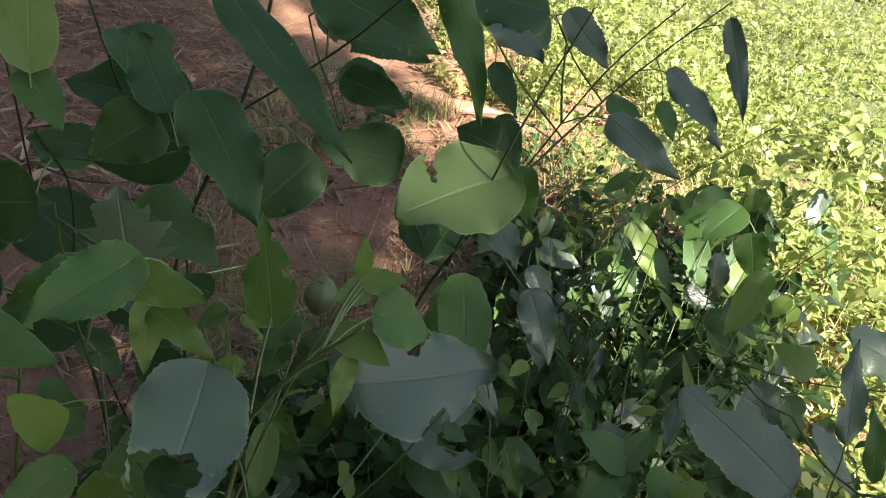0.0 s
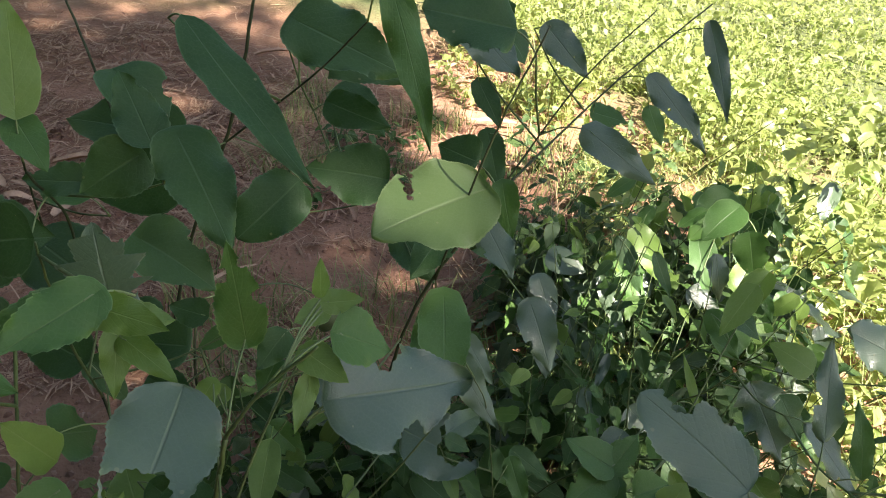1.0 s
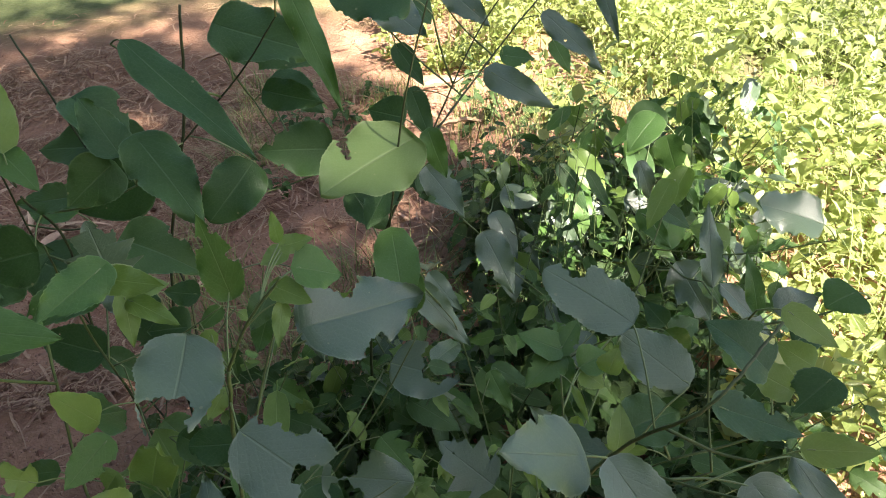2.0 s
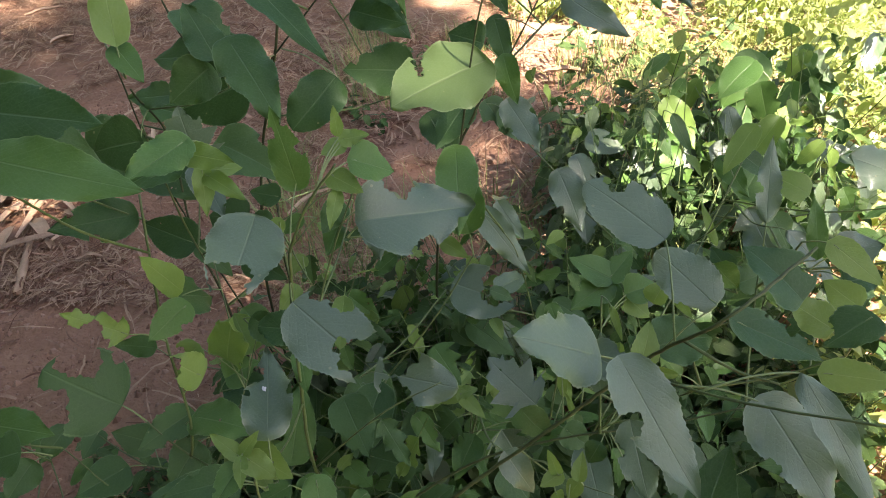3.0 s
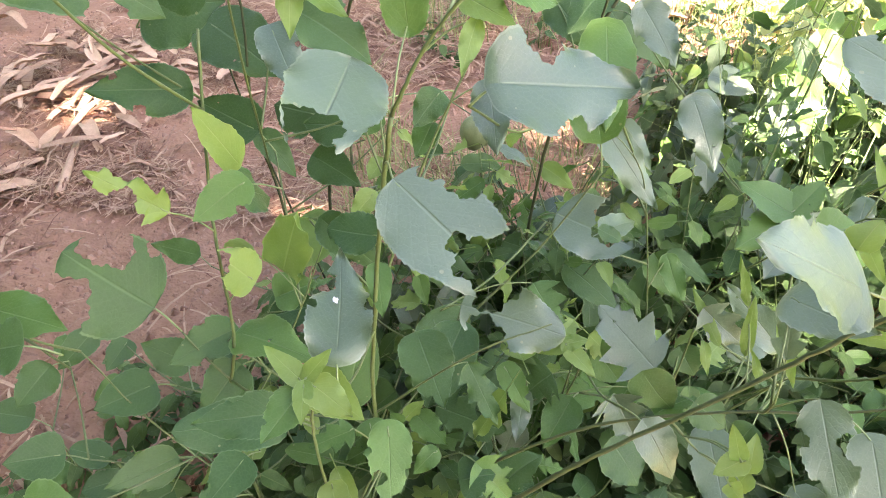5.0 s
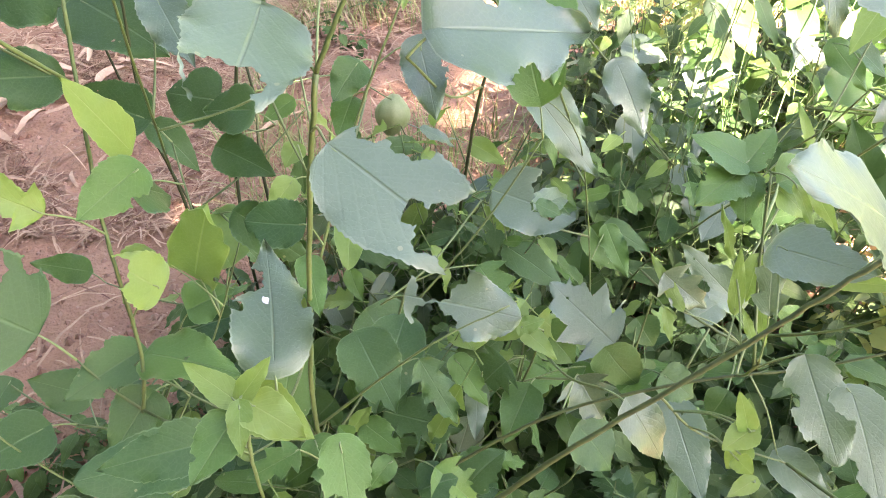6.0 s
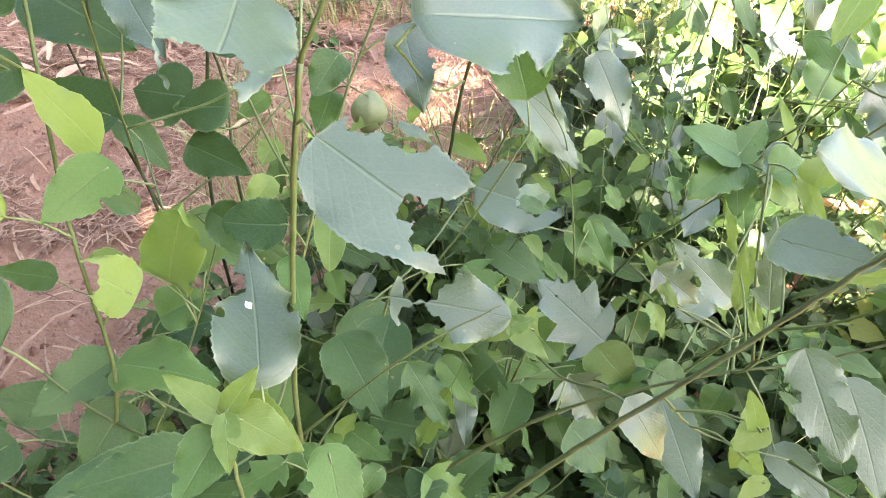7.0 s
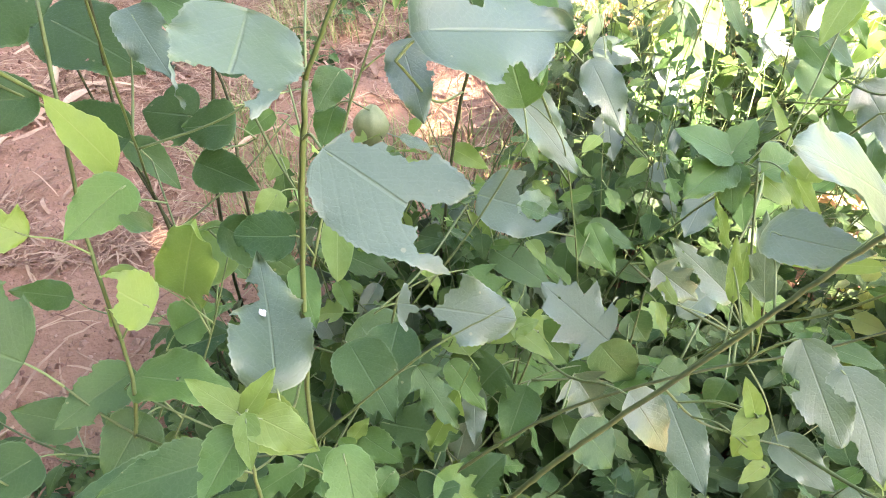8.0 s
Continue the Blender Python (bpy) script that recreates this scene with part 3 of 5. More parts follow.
add_leaves(PLANT_A, [
    (-0.162, 0.327, 0.490, -0.111, 0.313, 0.458, 0.031, 43, 'ov', 'm', ((0.57, -0.37, 0.18),)),
    (-0.014, 0.288, 0.710, 0.015, 0.296, 0.696, 0.033, 29, 'ov', 'd', ()),
    (-0.098, 0.316, 0.630, -0.107, 0.297, 0.614, 0.014, -42, 'ov', 'y', ()),
    (-0.033, 0.275, 0.404, -0.001, 0.243, 0.369, 0.025, 11, 'lo', 'm', ()),
    (0.047, 0.439, 0.525, 0.024, 0.488, 0.584, 0.050, -21, 'ov', 'd', ()),
    (-0.022, 0.245, 0.303, 0.019, 0.226, 0.272, 0.038, 17, 'lo', 'd', ()),
])
add_leaves(PLANT_B, [
    (-0.091, 0.139, 0.549, -0.116, 0.149, 0.562, 0.013, -16, 'ov', 'y', ()),
    (-0.090, 0.139, 0.551, -0.076, 0.149, 0.568, 0.011, 26, 'ov', 'y', ()),
    (-0.085, 0.137, 0.552, -0.056, 0.124, 0.553, 0.019, 10, 'ov', 'y', ()),
    (-0.088, 0.135, 0.554, -0.082, 0.114, 0.550, 0.011, -3, 'ov', 'y', ()),
    (-0.093, 0.134, 0.544, -0.101, 0.104, 0.541, 0.023, -2, 'ov', 'd', ()),
    (-0.076, 0.261, 0.331, -0.043, 0.238, 0.335, 0.025, 13, 'ov', 'd', ()),
    (-0.086, 0.259, 0.329, -0.073, 0.272, 0.342, 0.014, 29, 'ov', 'y', ()),
    (-0.052, 0.233, 0.330, -0.068, 0.212, 0.323, 0.019, -20, 'ov', 'd', ()),
    (-0.096, 0.209, 0.394, -0.074, 0.177, 0.388, 0.027, 11, 'ov', 'd', ((0.31, -0.27, 0.18),)),
    (-0.093, 0.181, 0.433, -0.119, 0.160, 0.434, 0.021, -18, 'lo', 'd', ()),
    (-0.068, 0.183, 0.442, -0.052, 0.135, 0.419, 0.031, -14, 'ov', 'd', ((0.59, -0.13, 0.086),)),
    (-0.103, 0.151, 0.407, -0.086, 0.123, 0.403, 0.022, 5, 'ov', 'y', ()),
    (-0.067, 0.133, 0.421, -0.048, 0.113, 0.425, 0.033, -1, 'ov', 'd', ()),
], True)
add_leaves(PLANT_B, [
    (-0.106, 0.173, 0.501, -0.072, 0.154, 0.494, 0.029, 33, 'ov', 'y', ()),
    (-0.225, 0.260, 0.408, -0.156, 0.252, 0.411, 0.047, -2, 'ov', 'd', ()),
    (-0.074, 0.218, 0.387, -0.083, 0.222, 0.393, 0.015, -34, 'ov', 'd', ()),
])
add_leaves(PLANT_C, [
    (-0.195, 0.283, 0.575, -0.201, 0.265, 0.629, 0.028, -83, 'ov', 'y', ()),
    (-0.282, 0.446, 0.487, -0.349, 0.461, 0.505, 0.051, -33, 'ov', 'm', ()),
    (-0.179, 0.262, 0.577, -0.199, 0.226, 0.571, 0.029, -40, 'ov', 'd', ()),
    (-0.271, 0.372, 0.473, -0.261, 0.414, 0.432, 0.055, 42, 'ov', 'm', ()),
    (-0.205, 0.318, 0.437, -0.168, 0.295, 0.521, 0.043, 105, 'he', 'y', ((0.2, -0.21, 0.04),)),
    (-0.193, 0.255, 0.488, -0.210, 0.246, 0.522, 0.037, -42, 'ov', 'y', ((0.91, 0.25, 0.379),)),
    (-0.230, 0.243, 0.558, -0.266, 0.226, 0.601, 0.026, -59, 'lo', 'y', ((0.65, -0.23, 0.146), (0.5, 0.14, 0.172),)),
    (-0.290, 0.248, 0.441, -0.349, 0.242, 0.496, 0.086, -33, 'br', 'm', ((0.71, -0.3, 0.246), (0.75, 0.48, 0.328), (-0.14, 0.49, 0.211),)),
    (-0.246, 0.274, 0.393, -0.279, 0.225, 0.401, 0.039, -29, 'ov', 'm', ()),
    (-0.249, 0.265, 0.341, -0.263, 0.223, 0.341, 0.044, -24, 'ov', 'm', ((0.69, -0.54, 0.131),)),
    (-0.136, 0.165, 0.464, -0.187, 0.142, 0.471, 0.032, -26, 'ov', 'm', ()),
    (-0.210, 0.202, 0.765, -0.114, 0.189, 0.753, 0.042, 26, 'ov', 'd', ()),
    (-0.249, 0.253, 0.771, -0.162, 0.245, 0.767, 0.048, 34, 'ov', 'm', ()),
    (-0.360, 0.184, 0.494, -0.294, 0.178, 0.499, 0.037, 14, 'ov', 'd', ()),
], True)
add_leaves(PLANT_C, [
    (-0.183, 0.330, 0.436, -0.213, 0.366, 0.459, 0.049, -11, 'ov', 'y', ()),
    (-0.233, 0.317, 0.453, -0.260, 0.291, 0.427, 0.038, -23, 'ov', 'y', ((0.5, -0.27, 0.26),)),
    (-0.310, 0.156, 0.501, -0.336, 0.146, 0.500, 0.041, -24, 'ov', 'm', ()),
    (-0.391, 0.118, 0.289, -0.357, 0.134, 0.295, 0.057, 23, 'ov', 'd', ()),
])
add_leaves(PLANT_D, [
    (-0.395, 0.427, 0.313, -0.410, 0.390, 0.362, 0.030, -74, 'ov', 'm', ()),
    (-0.241, 0.450, 0.591, -0.200, 0.397, 0.564, 0.035, 7, 'ov', 'w', ((0.83, -0.15, 0.054),)),
    (-0.168, 0.463, 0.544, -0.202, 0.466, 0.549, 0.028, -40, 'ov', 'm', ()),
    (-0.152, 0.316, 0.690, -0.159, 0.326, 0.733, 0.046, -13, 'lo', 'w', ((0.92, -0.27, 0.18),)),
    (-0.121, 0.261, 0.742, -0.140, 0.213, 0.742, 0.029, -39, 'ov', 'd', ()),
    (-0.125, 0.264, 0.731, -0.086, 0.258, 0.729, 0.020, 37, 'ov', 'y', ()),
    (-0.118, 0.266, 0.717, -0.113, 0.243, 0.691, 0.015, -19, 'ov', 'y', ()),
    (-0.116, 0.264, 0.714, -0.082, 0.249, 0.703, 0.015, 20, 'ov', 'y', ()),
    (-0.358, 0.457, 0.518, -0.404, 0.389, 0.550, 0.051, -55, 'ov', 'm', ()),
    (-0.192, 0.467, 0.710, -0.225, 0.501, 0.752, 0.038, -7, 'ov', 'm', ()),
    (-0.204, 0.469, 0.696, -0.241, 0.441, 0.674, 0.050, -53, 'ov', 'm', ()),
    (-0.246, 0.454, 0.675, -0.286, 0.444, 0.677, 0.030, -34, 'ov', 'm', ()),
    (-0.150, 0.425, 0.739, -0.094, 0.366, 0.698, 0.048, 2, 'ov', 'm', ()),
    (-0.150, 0.408, 0.457, -0.167, 0.381, 0.444, 0.023, -31, 'ov', 'y', ()),
    (-0.159, 0.461, 0.456, -0.167, 0.439, 0.447, 0.022, -13, 'ov', 'y', ()),
    (-0.185, 0.540, 0.452, -0.210, 0.517, 0.443, 0.022, -35, 'ov', 'd', ()),
], True)
add_leaves(PLANT_D, [
    (-0.285, 0.458, 0.471, -0.245, 0.444, 0.440, 0.029, 18, 'ov', 'm', ()),
    (-0.219, 0.399, 0.422, -0.185, 0.379, 0.385, 0.040, 12, 'ov', 'm', ()),
    (-0.403, 0.367, 0.698, -0.274, 0.357, 0.650, 0.095, 34, 'ov', 'm', ()),
    (-0.432, 0.417, 0.700, -0.333, 0.425, 0.680, 0.055, 52, 'ov', 'm', ()),
    (-0.268, 0.413, 0.648, -0.317, 0.398, 0.647, 0.056, -60, 'ov', 'm', ()),
    (-0.134, 0.278, 0.719, -0.180, 0.244, 0.712, 0.035, -21, 'ov', 'd', ()),
    (-0.132, 0.288, 0.699, -0.104, 0.295, 0.699, 0.023, 22, 'ov', 'y', ()),
    (-0.263, 0.379, 0.320, -0.227, 0.395, 0.335, 0.046, 24, 'ov', 'd', ()),
])
add_leaves(PLANT_E, [
    (-0.351, 0.524, 0.555, -0.262, 0.488, 0.530, 0.077, 19, 'ov', 'm', ()),
    (-0.253, 0.520, 0.462, -0.303, 0.523, 0.467, 0.067, -30, 'ov', 'm', ()),
    (-0.210, 0.498, 0.466, -0.256, 0.496, 0.466, 0.052, -29, 'ov', 'm', ()),
    (-0.235, 0.472, 0.440, -0.178, 0.444, 0.439, 0.041, 35, 'ov', 'm', ()),
    (-0.146, 0.446, 0.814, -0.048, 0.366, 0.748, 0.044, 6, 'la', 'm', ()),
    (-0.093, 0.528, 0.792, -0.008, 0.498, 0.773, 0.056, 38, 'ov', 'm', ()),
    (-0.016, 0.428, 0.861, 0.028, 0.358, 0.790, 0.028, 17, 'la', 'd', ()),
    (-0.036, 0.609, 0.621, -0.109, 0.597, 0.635, 0.063, -47, 'ov', 'm', ()),
    (-0.088, 0.615, 0.692, -0.029, 0.594, 0.683, 0.037, 47, 'ov', 'm', ()),
    (-0.098, 0.534, 0.653, -0.137, 0.482, 0.617, 0.055, -36, 'br', 'm', ()),
    (-0.106, 0.604, 0.756, -0.014, 0.582, 0.739, 0.054, 47, 'ov', 'm', ()),
    (-0.104, 0.730, 0.656, -0.043, 0.699, 0.628, 0.049, 31, 'ov', 'm', ()),
    (-0.248, 0.411, 0.753, -0.250, 0.438, 0.817, 0.032, 34, 'ov', 'y', ()),
    (-0.254, 0.416, 0.743, -0.221, 0.390, 0.724, 0.026, 12, 'ov', 'd', ()),
    (-0.169, 0.497, 0.674, -0.159, 0.500, 0.709, 0.026, 84, 'ov', 'd', ()),
], True)
add_leaves(PLANT_E, [
    (-0.282, 0.595, 0.702, -0.228, 0.567, 0.662, 0.068, -2, 'ov', 'm', ()),
    (-0.247, 0.618, 0.630, -0.372, 0.624, 0.642, 0.072, -32, 'ov', 'm', ()),
    (-0.227, 0.567, 0.628, -0.311, 0.548, 0.602, 0.076, -61, 'ov', 'm', ()),
    (-0.295, 0.530, 0.612, -0.345, 0.537, 0.621, 0.054, -17, 'ov', 'd', ()),
    (-0.250, 0.525, 0.569, -0.174, 0.509, 0.545, 0.067, 19, 'ov', 'm', ()),
    (-0.363, 0.458, 0.598, -0.296, 0.466, 0.608, 0.087, 47, 'ov', 'm', ()),
])
add_leaves(PLANT_F, [
    (0.209, 0.342, 0.406, 0.164, 0.374, 0.441, 0.028, -30, 'ov', 'g', ()),
    (0.144, 0.225, 0.525, 0.142, 0.243, 0.558, 0.011, -23, 'la', 'y', ()),
    (0.142, 0.245, 0.546, 0.131, 0.257, 0.573, 0.008, -28, 'la', 'y', ()),
    (0.153, 0.214, 0.518, 0.146, 0.224, 0.534, 0.007, -26, 'la', 'y', ()),
    (0.161, 0.322, 0.417, 0.133, 0.352, 0.448, 0.014, -27, 'la', 'y', ()),
    (0.177, 0.250, 0.499, 0.173, 0.279, 0.544, 0.018, -20, 'lo', 'g', ()),
    (0.162, 0.247, 0.555, 0.198, 0.217, 0.565, 0.034, 22, 'ov', 'g', ()),
    (0.183, 0.295, 0.561, 0.193, 0.268, 0.546, 0.009, 22, 'la', 'y', ()),
    (0.157, 0.183, 0.630, 0.110, 0.164, 0.667, 0.050, -22, 'ov', 'g', ()),
    (0.203, 0.242, 0.475, 0.215, 0.186, 0.446, 0.034, 15, 'br', 'g', ((0.37, -0.26, 0.1), (0.46, 0.22, 0.14), (0.87, -0.2, 0.11),)),
    (0.253, 0.251, 0.426, 0.262, 0.187, 0.402, 0.039, 10, 'ov', 'g', ()),
    (0.182, 0.326, 0.289, 0.202, 0.248, 0.265, 0.044, 11, 'ov', 'g', ((0.11, 0.07, 0.023),)),
    (0.140, 0.164, 0.512, 0.133, 0.171, 0.534, 0.010, -40, 'ov', 'y', ()),
    (0.142, 0.165, 0.513, 0.127, 0.154, 0.510, 0.014, -2, 'ov', 'y', ()),
    (0.139, 0.160, 0.494, 0.143, 0.150, 0.497, 0.011, 22, 'ov', 'y', ()),
    (0.148, 0.153, 0.487, 0.133, 0.142, 0.489, 0.009, -1, 'ov', 'y', ()),
    (0.217, 0.231, 0.378, 0.245, 0.198, 0.371, 0.029, 20, 'ov', 'g', ()),
    (0.370, 0.613, 0.539, 0.334, 0.576, 0.501, 0.030, -13, 'ov', 'y', ()),
    (0.350, 0.638, 0.479, 0.382, 0.597, 0.450, 0.028, 32, 'ov', 'd', ()),
    (0.207, 0.253, 0.669, 0.156, 0.297, 0.690, 0.043, -22, 'br', 'g', ((0.77, -0.21, 0.137), (0.45, -0.33, 0.074),)),
    (0.242, 0.228, 0.633, 0.204, 0.263, 0.651, 0.040, -22, 'br', 'g', ((0.09, 0.36, 0.176),)),
    (0.304, 0.341, 0.615, 0.307, 0.391, 0.667, 0.026, -5, 'la', 'g', ()),
    (0.175, 0.163, 0.643, 0.214, 0.098, 0.608, 0.038, 6, 'ov', 'g', ((0.37, -0.16, 0.084),)),
    (0.262, 0.161, 0.616, 0.295, 0.105, 0.592, 0.044, 8, 'ov', 'g', ()),
    (0.271, 0.157, 0.653, 0.306, 0.091, 0.618, 0.029, 11, 'la', 'g', ()),
    (0.243, 0.193, 0.655, 0.295, 0.178, 0.639, 0.029, 11, 'ov', 'm', ()),
    (0.294, 0.173, 0.634, 0.331, 0.163, 0.642, 0.021, 27, 'ov', 'y', ()),
    (0.322, 0.270, 0.654, 0.354, 0.249, 0.637, 0.022, 33, 'ov', 'y', ()),
    (0.212, 0.374, 0.377, 0.181, 0.352, 0.370, 0.027, -17, 'br', 'g', ()),
], True)
add_leaves(PLANT_F, [
    (0.235, 0.126, 0.528, 0.252, 0.165, 0.564, 0.033, -5, 'ov', 'm', ()),
    (0.197, 0.221, 0.579, 0.208, 0.243, 0.599, 0.021, 29, 'ov', 'y', ()),
    (0.211, 0.236, 0.577, 0.255, 0.254, 0.582, 0.042, 15, 'ov', 'm', ()),
    (0.296, 0.241, 0.631, 0.265, 0.261, 0.660, 0.046, -10, 'ov', 'm', ()),
    (0.159, 0.189, 0.465, 0.161, 0.204, 0.481, 0.013, -4, 'ov', 'y', ()),
    (0.159, 0.187, 0.463, 0.149, 0.177, 0.453, 0.015, -7, 'ov', 'y', ()),
    (0.206, 0.354, 0.516, 0.235, 0.365, 0.522, 0.031, 30, 'ov', 'd', ()),
    (0.206, 0.351, 0.512, 0.229, 0.342, 0.498, 0.025, 24, 'ov', 'y', ()),
    (0.088, 0.298, 0.364, 0.111, 0.274, 0.340, 0.041, 40, 'lo', 'w', ()),
    (0.145, 0.343, 0.437, 0.179, 0.324, 0.416, 0.030, 45, 'lo', 'w', ()),
])
add_leaves(PLANT_G, [
    (-0.016, 0.304, 0.641, 0.069, 0.353, 0.618, 0.072, 34, 'ov', 'w', ((0.32, 0.35, 0.186), (0.44, -0.36, 0.143), (1.01, 0.26, 0.079), (0.83, -0.15, 0.057),)),
    (0.284, 0.897, 0.331, 0.330, 0.809, 0.268, 0.036, 27, 'la', 'w', ()),
    (0.319, 0.960, 0.324, 0.375, 0.882, 0.270, 0.062, 27, 'ov', 'd', ()),
    (0.331, 0.925, 0.403, 0.381, 0.872, 0.346, 0.047, 35, 'ov', 'y', ()),
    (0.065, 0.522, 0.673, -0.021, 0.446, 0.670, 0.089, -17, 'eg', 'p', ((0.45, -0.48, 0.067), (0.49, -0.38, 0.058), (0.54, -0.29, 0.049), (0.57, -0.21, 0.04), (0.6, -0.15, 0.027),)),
    (0.073, 0.585, 0.789, -0.005, 0.572, 0.802, 0.064, -39, 'br', 'm', ()),
    (0.146, 0.565, 0.718, 0.204, 0.529, 0.690, 0.031, 40, 'ov', 'w', ()),
    (0.229, 0.708, 0.718, 0.289, 0.653, 0.674, 0.031, 27, 'ov', 'w', ()),
    (0.289, 0.764, 0.761, 0.315, 0.691, 0.692, 0.023, 31, 'ov', 'w', ()),
    (0.030, 0.688, 0.765, 0.083, 0.639, 0.729, 0.053, 24, 'ov', 'w', ()),
    (0.114, 0.730, 0.752, 0.159, 0.694, 0.718, 0.035, 37, 'ov', 'w', ()),
    (-0.010, 0.585, 0.574, 0.027, 0.542, 0.549, 0.042, 21, 'ov', 'm', ()),
    (0.036, 0.564, 0.601, 0.006, 0.508, 0.580, 0.041, -17, 'ov', 'm', ()),
    (0.178, 0.722, 0.671, 0.218, 0.719, 0.665, 0.036, 23, 'ov', 'd', ()),
    (0.250, 0.768, 0.665, 0.266, 0.736, 0.636, 0.024, 16, 'ov', 'd', ()),
    (0.050, 0.730, 0.686, 0.079, 0.694, 0.652, 0.028, 19, 'ov', 'm', ()),
    (0.065, 0.662, 0.659, 0.083, 0.611, 0.622, 0.029, 21, 'ov', 'm', ()),
], True)
add_leaves(PLANT_G, [
    (0.081, 0.566, 0.656, 0.094, 0.537, 0.615, 0.027, 26, 'ov', 'd', ()),
    (0.054, 0.594, 0.661, 0.017, 0.600, 0.671, 0.043, -55, 'ov', 'm', ()),
    (0.049, 0.690, 0.797, 0.066, 0.661, 0.756, 0.037, 15, 'ov', 'm', ()),
    (0.073, 0.692, 0.748, 0.095, 0.682, 0.734, 0.040, 19, 'ov', 'm', ()),
])
